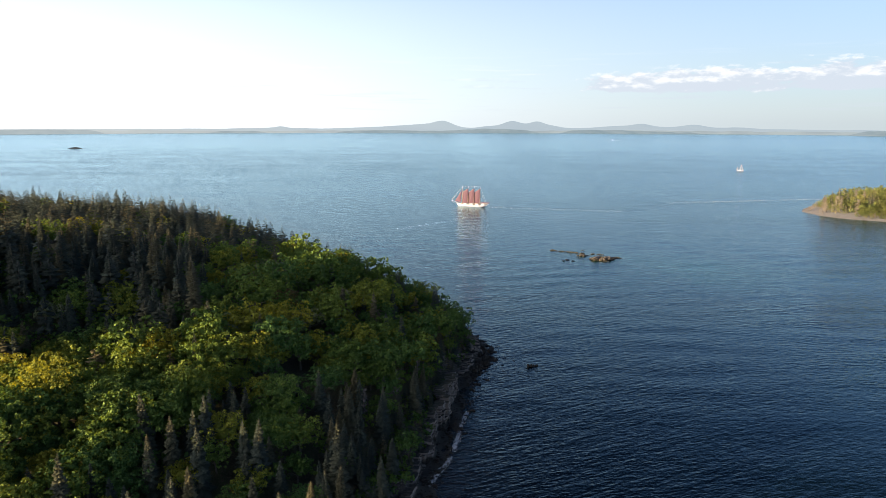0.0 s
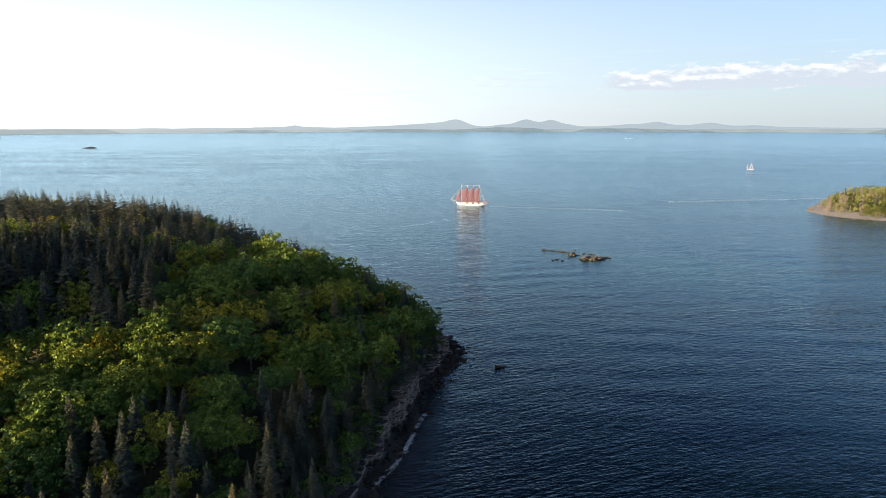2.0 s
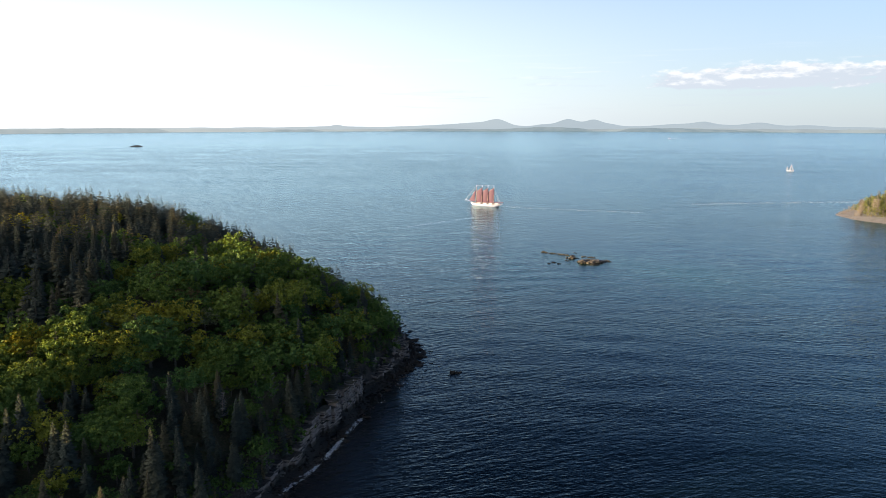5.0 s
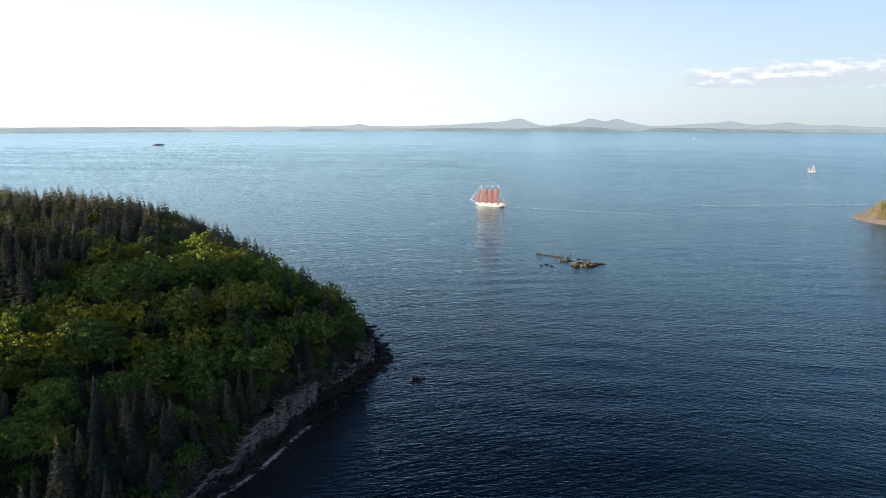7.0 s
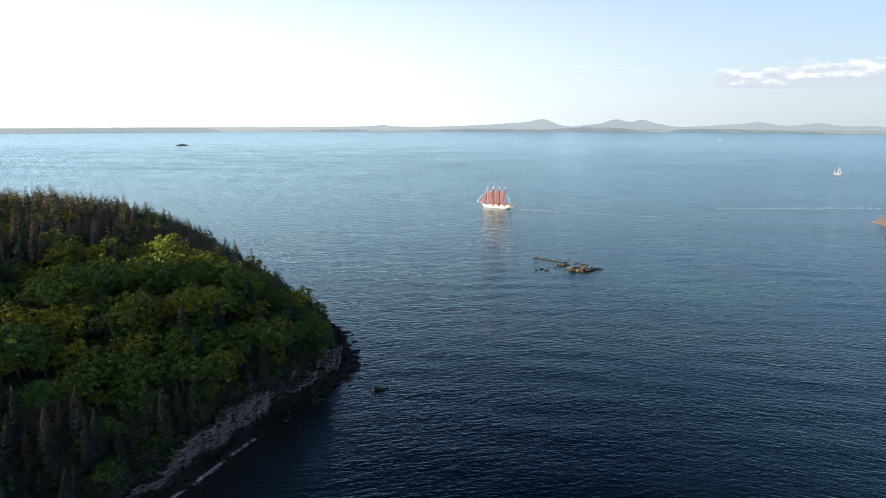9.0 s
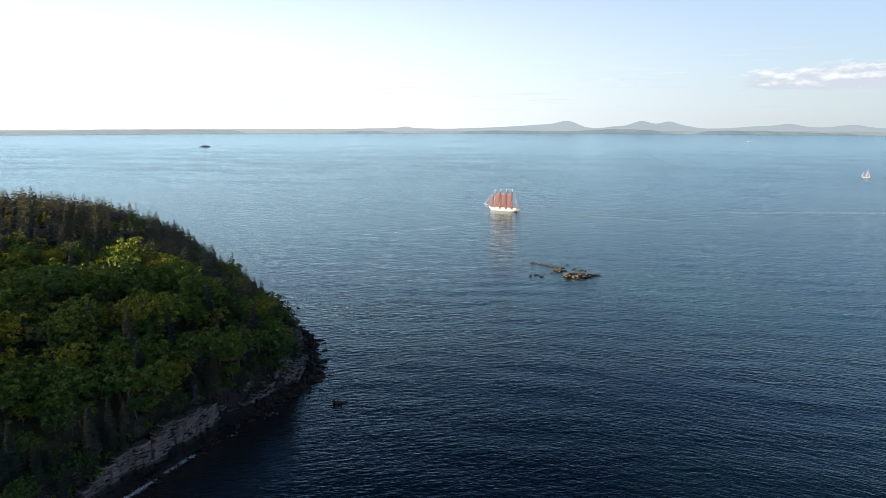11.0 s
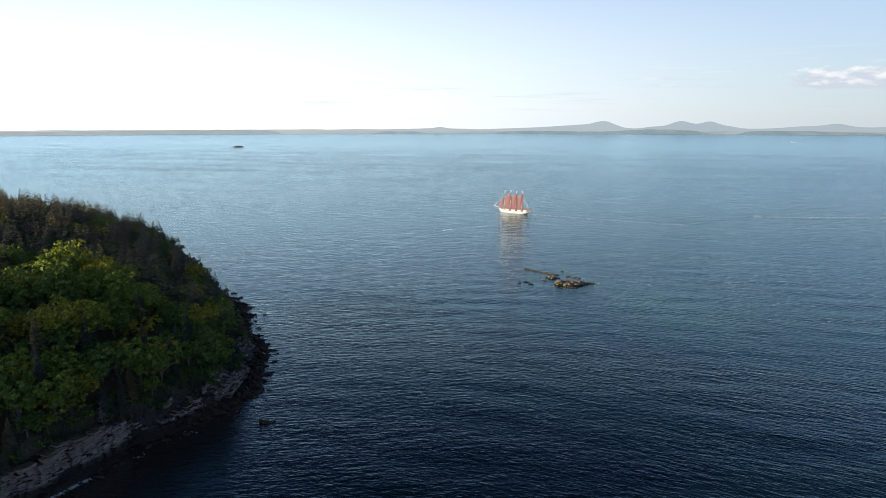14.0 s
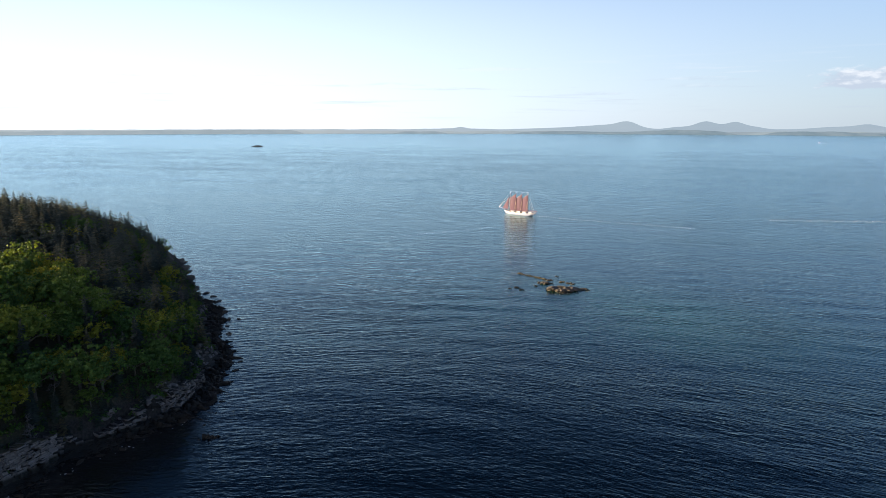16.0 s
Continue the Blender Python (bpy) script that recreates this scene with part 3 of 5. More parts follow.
def broadleaf_arrays(seed, tall, wide, lobes, leaves, size, tufts=4, low=0.60, spread=0.26, core=3):
    """Crown of a broad-leaved tree: leaf clumps over many rounded tufts, which sit on lobes that make an uneven dome, with dense inner lumps of foliage. Also its trunk with limbs."""
    r = np.random.RandomState(seed)
    mid = tall * low
    c, rad = [], []
    for i in range(lobes):
        up = -0.45 + 1.45 * (i + r.uniform(0.1, 0.9)) / lobes
        a = i * 2.4 + r.uniform(-0.6, 0.6)
        out = wide * 0.60 * math.sqrt(max(0.04, 1 - (0.92 * max(up, 0)) ** 2)) * r.uniform(0.6, 1.15)
        c.append((out * math.cos(a), out * math.sin(a), mid + (up + r.uniform(-0.12, 0.12)) * tall * spread))
        rad.append(wide * r.uniform(0.15, 0.26))
    c, rad = np.array(c), np.array(rad)
    k = lobes * tufts
    on = r.normal(size=(k, 3)) + (0, 0, 0.6)
    on /= np.linalg.norm(on, axis=1, keepdims=True)
    tc = np.repeat(c, tufts, 0) + on * np.repeat(rad, tufts)[:, None] * r.uniform(0.75, 1.0, (k, 1))
    tr = wide * r.uniform(0.045, 0.105, k)
    tries = leaves * 5
    pick = r.choice(k, tries, p=tr**2 / (tr**2).sum())
    n = r.normal(size=(tries, 3)) + on[pick] * 0.8 + (0, 0, 0.35)
    n /= np.linalg.norm(n, axis=1, keepdims=True)
    p = tc[pick] + n * (tr[pick] * r.uniform(0.65, 1.25, tries))[:, None] * (1, 1, 0.85)
    buried = ((p**2).sum(1)[:, None] - 2 * p @ tc.T + (tc**2).sum(1)[None] < (0.70 * tr[None]) ** 2).sum(1)
    under = (n[:, 2] < -0.25) & (r.rand(tries) < 0.7)
    best = np.argsort(buried + 2.0 * under + 0.01 * r.rand(tries), kind="stable")[:leaves]
    n, p = n[best], p[best]
    face = n + r.normal(size=(leaves, 3)) * 0.5
    face /= np.linalg.norm(face, axis=1, keepdims=True)
    v, q = leaf_quads(p, face, size * r.uniform(0.6, 1.3, leaves), r)
    if core:
        vs, qs, o = [v], [q], len(v)
        inner = [((0, 0, mid - 0.05 * tall), wide * 0.20)] + [(c[i] * (0.55, 0.55, 0.95), wide * 0.09) for i in range(0, lobes, 3)]
        for at, big in inner:
            lv, lq = lump(np.array(at, float), big, r, core)
            vs.append(lv)
            qs.append(lq + o)
            o += len(lv)
        v, q = np.concatenate(vs), np.concatenate(qs)
    pieces = [tube([(0, 0, -0.8), (0.1, 0.05, tall * 0.3), (0.05, 0.2, tall * 0.62)], [wide * 0.05, wide * 0.038, wide * 0.015], 5)]
    for i in range(min(5, lobes)):
        pieces.append(tube([(0.05, 0.05, tall * r.uniform(0.25, 0.4)), tuple(c[i] * 0.55 + np.array((0, 0, tall * 0.18))), tuple(c[i])], [wide * 0.025, wide * 0.016, wide * 0.006], 4))
    return (v, q), joined(pieces)


def spruce_arrays(seed, tall, wide, whorls, per, bare=0.08, thin=1.0, shape=0.8):
    """Crown of a spruce or pine: whorls of drooping, folded branches round a straight trunk; a low shape gives a fuller top."""
    r = np.random.RandomState(seed)
    v, q = [], []
    for i in range(whorls):
        t = i / (whorls - 1)
        for k in range(per):
            if r.rand() > thin:
                continue
            at = min(1.0, max(0.0, t + r.uniform(-0.6, 0.6) / whorls))
            z = tall * (bare + (1 - bare) * at**0.92)
            reach = wide * 0.5 * (1 - at) ** shape + 0.10
            a = 2 * np.pi * (k + r.uniform(-0.4, 0.4)) / per + i * 0.9
            L = reach * r.uniform(0.62, 1.25)
            droop = -0.28 * L + r.uniform(-0.12, 0.18) * L + 0.35 * L * t
            d, s = np.array((math.cos(a), math.sin(a), 0)), np.array((-math.sin(a), math.cos(a), 0))
            w = L * r.uniform(0.22, 0.38) + 0.07
            base, tip = np.array((0, 0, z)) + d * 0.05, np.array((0, 0, z + droop)) + d * L
            m = base * 0.45 + tip * 0.55 + (0, 0, 0.10 * L)
            o = len(v)
            v += [base, m + s * w - (0, 0, 0.22 * L), tip, m - s * w - (0, 0, 0.22 * L), m]
            q += [(o, o + 1, o + 4), (o + 1, o + 2, o + 4), (o + 2, o + 3, o + 4), (o + 3, o, o + 4)]
    trunk = tube([(0, 0, -0.8), (0, 0, tall * 0.5), (0, 0, tall * 0.98)], [wide * 0.045, wide * 0.028, 0.03], 5)
    return (np.array(v), np.array(q)), trunk


BROAD_NEAR = [broadleaf_arrays(10 + i, t, w, lo, 2250, 0.235, 6, core=2) for i, (t, w, lo) in enumerate(((11, 7.8, 26), (12.5, 9.0, 32), (9.5, 7.2, 24), (10.5, 6.4, 21), (8, 5.8, 18)))]
BROAD_NEXT = [broadleaf_arrays(15 + i, t, w, lo, 1150, 0.31, 5, core=2) for i, (t, w, lo) in enumerate(((11, 8.0, 24), (12.5, 9.2, 28), (9.5, 7.4, 22), (9, 6.4, 18)))]
BROAD_MID = [broadleaf_arrays(20 + i, t, w, lo, 600, 0.38, 5, core=2) for i, (t, w, lo) in enumerate(((11, 7.8, 20), (12.5, 8.6, 24), (9.5, 7.4, 19), (9, 6.2, 16)))]
BROAD_SMALL = [broadleaf_arrays(25 + i, t, w, lo, 400, 0.36, 6, 0.40, 0.44, 0) for i, (t, w, lo) in enumerate(((11, 7.5, 13), (12.5, 8.2, 15), (9.5, 7.0, 12), (9, 5.8, 10)))]
BROAD_FAR = [broadleaf_arrays(30 + i, t, w, lo, 90, 1.0, 3, core=0) for i, (t, w, lo) in enumerate(((11, 7.5, 10), (9.5, 7.0, 9)))]
SPRUCE_NEAR = [spruce_arrays(40 + i, t, w * 1.15, n_, 10, b_, th) for i, (t, w, n_, b_, th) in enumerate(((14, 4.8, 30, 0.08, 0.95), (12, 4.2, 27, 0.05, 0.95), (16, 5.0, 33, 0.12, 0.9), (9.5, 3.8, 22, 0.03, 0.95), (13, 4.0, 27, 0.16, 0.75)))]
SPRUCE_MID = [spruce_arrays(50 + i, t, w * 1.33, n_, 5, b_, th) for i, (t, w, n_, b_, th) in enumerate(((13, 4.6, 17, 0.06, 0.95), (11, 4.2, 15, 0.04, 0.95), (14.5, 4.8, 18, 0.1, 0.85)))]
PINE = [spruce_arrays(56 + i, t, w, 13, 9, 0.16, 0.85, 0.55) for i, (t, w) in enumerate(((15, 8.5), (13, 7.5)))]
SPRUCE_FAR = [spruce_arrays(60 + i, t, w, 8, 5, 0.08) for i, (t, w) in enumerate(((13, 4.6), (10.5, 4.2)))]


def bare_arrays(seed, tall, wide, limbs=26, twigs=7):
    """A leafless tree: limbs that rise and spread, each with many thin twigs."""
    r = np.random.RandomState(seed)
    v, q = [], []

    def strip(a, b_, w):
        side = np.cross(b_ - a, r.normal(size=3))
        side = side / (np.linalg.norm(side) + 1e-9) * w
        o = len(v)
        v.extend([a - side, a + side, b_ + side * 0.3, b_ - side * 0.3])
        q.append((o, o + 1, o + 2, o + 3))

    for i in range(limbs):
        t = r.uniform(0.12, 0.95)
        a = r.uniform(0, 6.3)
        reach = wide * 0.5 * (1.05 - t) ** 0.6 * r.uniform(0.5, 1.1)
        base = np.array((0, 0, tall * t))
        tip = base + np.array((math.cos(a) * reach, math.sin(a) * reach, reach * r.uniform(0.1, 0.7)))
        strip(base, tip, 0.08)
        for _ in range(twigs):
            u = r.uniform(0.25, 1.0)
            b0 = base * (1 - u) + tip * u
            strip(b0, b0 + r.normal(size=3) * (0.42, 0.42, 0.3) * (0.5 + 0.5 * wide / 4) + (0, 0, 0.35), 0.05)
    trunk = tube([(0, 0, -0.8), (0.1, 0, tall * 0.5), (0, 0.1, tall)], [wide * 0.04, wide * 0.024, 0.03], 5)
    return (np.array(v), np.array(q)), trunk


def tree_thing(name, label, category, group, arrays, leaf_mat, crown="crown"):
    (v, q), (tv, tf) = arrays
    root = new(name)
    tagged(root, label, category, group)
    part(crown, quick_mesh(name + "_" + crown, v, q, leaf_mat), root)
    part("trunk", mesh_of(name + "_trunk", tv, tf, M_BARK), root)
    return root


def turned(x, y, z, a, s, sz=1.0, lean=(0.0, 0.0)):
    return Matrix.LocRotScale((x, y, z), Euler((lean[0], lean[1], a)), (s, s, s * sz))


def woods(name, label, category, protos, placed, mat_, bark=True):
    """Many trees as one mesh: (prototype, x, y, z, turn, size, tint) each."""
    vs, qs, ts, k = [], [], [], 0
    for i, x, y, z, a, s, tint in placed:
        (v, q), _ = protos[i]
        c, sn = math.cos(a) * s, math.sin(a) * s
        vs.append(np.stack([v[:, 0] * c - v[:, 1] * sn + x, v[:, 0] * sn + v[:, 1] * c + y, v[:, 2] * s + z], 1))
        qs.append(q + k)
        ts.append(np.full(len(v), tint))
        k += len(v)
    if vs:
        ob = new(name, quick_mesh(name, np.concatenate(vs), np.concatenate(qs), mat_, np.concatenate(ts)))
        tagged(ob, label, category, kind="stuff")


def plant_headland():
    r = np.random.RandomState(77)
    xs, ys = np.meshgrid(np.arange(-385, 32, 5.1), np.arange(20, 455, 5.1))
    x = xs.ravel() + r.uniform(-2.0, 2.0, xs.size)
    y = ys.ravel() + r.uniform(-2.0, 2.0, xs.size)
    d, z = inland(x, y), height(x, y)
    patch = waves2(x, y, 21, 38)
    keep = d > 9.0 + 1.5 * waves2(x, y, 22, 12)
    x, y, d, z, patch = x[keep], y[keep], d[keep], z[keep], patch[keep]
    near = np.hypot(x - 20, y - 0)
    left_edge = 10 - 0.69 * (y + 9) - 22
    seen = (x > left_edge) & (y > 78)
    broad, spruce = [], []
    for i in np.argsort(near):
        p = 0.10 + 0.10 * (patch[i] > 0.5)
        if d[i] < 14 and y[i] < 235:
            p = 0.62
        elif y[i] < 165 and d[i] < 26 + max(0.0, 1.4 * (128 - y[i])):
            p = 0.76
        elif y[i] > 285 and d[i] < 60:
            p = 0.62
        elif x[i] > -48 and y[i] < 140:
            p = 0.60
        elif x[i] < -48 and y[i] < 150:
            p = 0.06
        elif (x[i] < -78 and y[i] > 168) or (x[i] < -68 and 154 < y[i] < 200):
            p = 0.88
        elif y[i] > 262:
            p = 0.82
        p = min(0.95, max(0.03, p + 0.16 * patch[i]))
        u, a, s, t = r.rand(), r.uniform(0, 6.28), r.uniform(0.78, 1.18), r.rand()
        if d[i] < 16:
            s *= 0.8
        if x[i] > -40 and 178 < y[i] < 290:
            s *= 1.12
        if x[i] < -45 and y[i] > 235:
            s *= 1.05
        if x[i] < -70 and 96 < y[i] < 138:
            s *= 1.04
        if y[i] > 285 and d[i] < 22:
            s *= 0.85
        if not seen[i]:
            if r.rand() < 0.66:
                continue
            s *= 0.85 if y[i] < 110 else 1.05
        if u >= p:
            if seen[i] and r.rand() < (0.12 if y[i] < 145 or (x[i] < -36 and y[i] < 160) else 0.42):
                continue
            s *= r.uniform(0.84, 1.26) if y[i] < 262 else r.uniform(0.66, 0.92)
        elif z[i] > 34:
            s *= 0.98
        if y[i] < 165 and (u < p or x[i] > -45):
            s *= 0.84
        if y[i] > 160 and x[i] < -58:
            s *= 0.98 if u < p else 0.82
        row = (x[i], y[i], z[i], a, s, t, seen[i], near[i])
        (spruce if u < p else broad).append(row)
    out = {}
    for kind, rows in (("broad", broad), ("spruce", spruce)):
        things = [w for w in rows if w[6]][:300]
        rest = [w for w in rows if w[6]][300:]
        out[kind] = (things, rest, [w for w in rows if not w[6]])
    protos = [tree_thing("broadleaf_tree", "leafy green broadleaf tree on the wooded slope", "tree", "trees on the headland", a, M_LEAF) for a in BROAD_NEAR]
    nexts = [tree_thing("broadleaf_tree", "leafy green broadleaf tree on the wooded slope", "tree", "trees on the headland", a, M_LEAF) for a in BROAD_NEXT]
    spruces = [tree_thing("spruce_tree", "slender dark green spruce tree on the wooded slope", "tree", "trees on the headland", a, M_NEEDLE) for a in SPRUCE_NEAR]
    greys = [tree_thing("broadleaf_tree", "pale grey-green broadleaf tree on the wooded slope", "tree", "trees on the headland", BROAD_NEXT[2], M_LEAF_GREY)]
    rusts = [tree_thing("broadleaf_tree", "rust-tinged broadleaf tree among green ones", "tree", "trees on the headland", BROAD_NEXT[0], M_LEAF_RUST)]
    pines = [tree_thing("pine_tree", "dark spreading pine tree on the wooded slope", "tree", "trees on the headland", a, M_NEEDLE) for a in PINE]
    for ob, (px, py) in zip((*greys, *rusts, *pines), ((-22, 262), (-42, 196), (-92, 182), (-84, 192))):
        ob.matrix_basis = turned(px, py, float(height(px, py)[0]) - 0.2, 1.0, 1.0)
    for kind, set_ in (("broad", protos), ("spruce", spruces)):
        for i, (px, py, pz, a, s, t, *_) in enumerate(out[kind][0]):
            m = turned(px, py, pz - 0.2, a, s, r.uniform(0.82, 1.02) if kind == "broad" else r.uniform(0.95, 1.2), (r.normal(0, 0.025), r.normal(0, 0.025)))
            some = nexts if kind == "broad" and i >= 130 else set_
            j = i - 130 if some is nexts else i
            odd = r.rand()
            if kind == "broad" and some is nexts and j >= len(some) and odd < 0.11:
                some, j = greys if odd < 0.085 or px > -20 or py > 225 else rusts, 99
            elif kind == "spruce" and j >= len(some) and px < -60 and odd < 0.22:
                some, j = pines, 99
            if j < len(some):
                some[j].matrix_basis = m
            else:
                ob = copy_thing(some[r.randint(len(some))], Matrix.Identity(4))
                ob.matrix_basis = m
    # trees that stand out: spruces at the tip of the point, a round tree over the cliff, a tall one that catches the sun
    for proto, px, py, size in ((spruces[3], 9, 262, 1.0), (spruces[1], 12.5, 255, 0.85), (spruces[3], 4, 268, 0.9), (spruces[1], -47, 306, 0.95), (spruces[3], -51, 311, 1.0), (protos[4], -6, 165, 0.9), (protos[1], -31, 249, 1.2)):
        ob = copy_thing(proto, Matrix.Identity(4))
        ob.matrix_basis = turned(px, py, float(height(px, py)[0]) - 0.2, px * 0.7, size)
    as_rows = lambda rows, kinds: [(r.randint(kinds), w[0], w[1], w[2] - 0.2, w[3], w[4], w[5]) for w in rows]
    woods("broadleaf_woods", "leafy green broadleaf woods on the upper slope", "woods", BROAD_MID, as_rows(out["broad"][1], len(BROAD_MID)), M_LEAF_WOODS)
    woods("spruce_woods", "dark spruce woods along the ridge", "woods", SPRUCE_MID, as_rows(out["spruce"][1], len(SPRUCE_MID)), M_NEEDLE_WOODS)
    # trees out of view, planted for the shade they cast
    woods("broadleaf_woods_beyond", "broadleaf woods out of view on the headland, kept for their shade", "woods", BROAD_FAR, as_rows(out["broad"][2], 2), M_LEAF_WOODS)
    woods("spruce_woods_beyond", "spruce woods out of view on the headland, kept for their shade", "woods", SPRUCE_FAR, as_rows(out["spruce"][2], 2), M_NEEDLE_WOODS)


plant_headland()


def plant_undergrowth():
    """Low scrub and young spruces between the cliff top and the trees."""
    r = np.random.RandomState(78)
    bushes = [broadleaf_arrays(80 + i, t, w, lo, 90, 0.28, 4, core=0) for i, (t, w, lo) in enumerate(((2.4, 2.4, 6), (1.8, 2.6, 7), (3.2, 2.6, 7)))]
    young = [spruce_arrays(85 + i, t, w, 11, 6, 0.0, 0.95) for i, (t, w) in enumerate(((4.5, 2.0), (6.5, 2.6)))]
    x, y = r.uniform(-70, 30, 9000), r.uniform(100, 370, 9000)
    d, z = inland(x, y), height(x, y)
    ok = (d > 6.7) & (d < 15) & (z > 2.6)
    rows, small = [], []
    for px, py, pz in zip(x[ok], y[ok], z[ok]):
        if r.rand() < 0.62:
            rows.append((r.randint(3), px, py, pz - 0.5, r.uniform(0, 6.3), r.uniform(0.7, 1.3), r.rand() * 0.5))
        else:
            small.append((r.randint(2), px, py, pz - 0.3, r.uniform(0, 6.3), r.uniform(0.6, 1.2), r.rand()))
    woods("undergrowth", "dark green scrub above the cliff edge", "undergrowth", bushes, rows[:950], M_LEAF_WOODS)
    low = [broadleaf_arrays(88 + i, t, w, 7, 120, 0.44, 4, core=0) for i, (t, w) in enumerate(((5.0, 4.6), (6.0, 5.0)))]
    x, y = r.uniform(-150, 10, 2600), r.uniform(95, 300, 2600)
    d, z = inland(x, y), height(x, y)
    ok = (d > 18) & (x > -6 - 0.69 * (y + 9)) & (z < 38)
    inner = [(r.randint(2), px, py, pz - 0.4, r.uniform(0, 6.3), r.uniform(0.6, 1.1), r.rand() * 0.6) for px, py, pz in zip(x[ok], y[ok], z[ok])]
    x, y = r.uniform(-128, -84, 160), r.uniform(138, 182, 160)
    z = height(x, y)
    inner = [(r.randint(2), px, py, pz - 0.4, r.uniform(0, 6.3), r.uniform(0.7, 1.1), r.rand() * 0.6) for px, py, pz in zip(x, y, z) if px > -10 - 0.69 * (py + 9)] + inner
    x, y = r.uniform(-84, -54, 70), r.uniform(96, 120, 70)
    inner = [(r.randint(2), px, py, pz - 0.4, r.uniform(0, 6.3), r.uniform(0.7, 1.1), r.rand() * 0.6) for px, py, pz in zip(x, y, height(x, y))] + inner
    woods("understorey", "young broadleaf growth under the taller trees", "undergrowth", low, inner[:470], M_LEAF_WOODS)
    bare = [tree_thing("bare_tree", "bare grey dead tree among the green ones", "tree", "trees on the headland", bare_arrays(95 + i, 9, 4.0), M_TWIG) for i in range(3)]
    spots = [(8, 236), (-6, 250), (-14, 228), (3, 214), (10, 200), (2, 182), (-4, 168), (-20, 262), (-30, 240), (-70, 300), (-58, 296), (-46, 306), (-12, 152), (-34, 276), (4, 262), (-24, 300)]
    for i, (px, py) in enumerate(spots):
        ob = bare[i] if i < 3 else copy_thing(bare[r.randint(3)], Matrix.Identity(4))
        ob.matrix_basis = turned(px, py, float(height(px, py)[0]) - 0.2, r.uniform(0, 6.3), r.uniform(0.8, 1.25), 1.0, (r.normal(0, 0.06), r.normal(0, 0.06)))
    woods("young_spruces", "young dark spruces above the cliff edge", "undergrowth", young, small[:380], M_NEEDLE_WOODS)


plant_undergrowth()

# ---- rocks and shore ----


def rock_mesh(name, seed, size, mat_, rings=2, flat=0.65):
    """A broken boulder: a faceted ball pushed about and planed off by a few random cuts."""
    r = np.random.RandomState(seed)
    bm = bmesh.new()
    bmesh.ops.create_icosphere(bm, subdivisions=rings, radius=1.0)
    cuts = [(Vector(r.normal(size=3)).normalized(), r.uniform(0.45, 0.85)) for _ in range(9)]
    for v in bm.verts:
        for way, far in cuts:
            over = v.co.dot(way) - far
            if over > 0:
                v.co -= way * over * 0.95
        v.co += Vector(r.normal(size=3)) * 0.035
        v.co = Vector((v.co.x * size[0], v.co.y * size[1], v.co.z * size[2] * flat + size[2] * 0.1))
    return bm_mesh(name, bm, mat_)


def slab_mesh(name, seed, mat_):
    """A block of bedded rock, 1 m each way, with uneven chipped edges and a ledge of its own."""
    r = np.random.RandomState(seed)
    bm = bmesh.new()
    bmesh.ops.create_cube(bm, size=1.0)
    bmesh.ops.subdivide_edges(bm, edges=[e_ for e_ in bm.edges if abs((e_.verts[0].co - e_.verts[1].co).x) > 0.5], cuts=2)
    for v in bm.verts:
        v.co.x += r.uniform(-0.07, 0.07)
        v.co.y += r.uniform(-0.06, 0.06)
        v.co.z += r.uniform(-0.06, 0.06)
    bmesh.ops.bevel(bm, geom=[e_ for e_ in bm.edges if abs((e_.verts[0].co - e_.verts[1].co).x) > 0.2], offset=0.012, segments=1, affect="EDGES")
    # soil and litter lie on the top
    bm.normal_update()
    for face in bm.faces:
        face.material_index = 1 if face.normal.z > 0.75 else 0
    me = bm_mesh(name, bm, mat_)
    me.materials.append(M_GROUND)
    return me


SLABS = [slab_mesh("slab", 200 + i, M_CLIFF) for i in range(8)]
SLABS_DARK = [slab_mesh("dark_slab", 200 + i, M_WEED_ROCK) for i in range(8)]
ROCKS_DARK = [rock_mesh("dark_rock", 220 + i, (1, r_, 0.8), M_WEED_ROCK) for i, r_ in enumerate((0.7, 0.9, 0.6, 1.1, 0.8, 0.55))]
ROCKS_GREY = [rock_mesh("grey_rock", 240 + i, (1, r_, 0.9), M_CLIFF) for i, r_ in enumerate((0.7, 0.9, 0.6, 1.1))]


def finger_mesh(name, seed, mat_):
    """A ledge of bedded rock, 1 m long from root to tip: a broken stepped ridge that narrows and sinks."""
    r = np.random.RandomState(seed)
    v, f, steps = [], [], 11
    drift = 0.0
    for i in range(steps):
        u = i / (steps - 1)
        half = (0.85 * (1 - u) ** 0.55 + 0.05) * r.uniform(0.7, 1.15)
        top = max(0.16, (round(5 * (1 - u) ** 0.8) / 5) * r.uniform(0.72, 1.1) + 0.12)
        drift += r.normal(0, 0.07)
        lean = r.uniform(-0.25, 0.25)
        for w, h in ((-1.0, -0.15), (-0.82, 0.55), (-0.35 + lean, 1.0), (0.30 + lean, 0.86), (0.62, 0.42), (1.0, -0.15)):
            v.append((u + r.normal(0, 0.022), (w * half + drift) * r.uniform(0.9, 1.1), h * top * r.uniform(0.85, 1.1)))
    for i in range(steps - 1):
        for k in range(5):
            a = i * 6 + k
            f.append((a, a + 6, a + 7, a + 1))
    f.append(tuple(range(6)))
    f.append(tuple(range((steps - 1) * 6 + 5, (steps - 1) * 6 - 1, -1)))
    return mesh_of(name, v, f, mat_)


FINGERS = [finger_mesh("rock_ledge", 310 + i, M_WEED_ROCK) for i in range(6)]


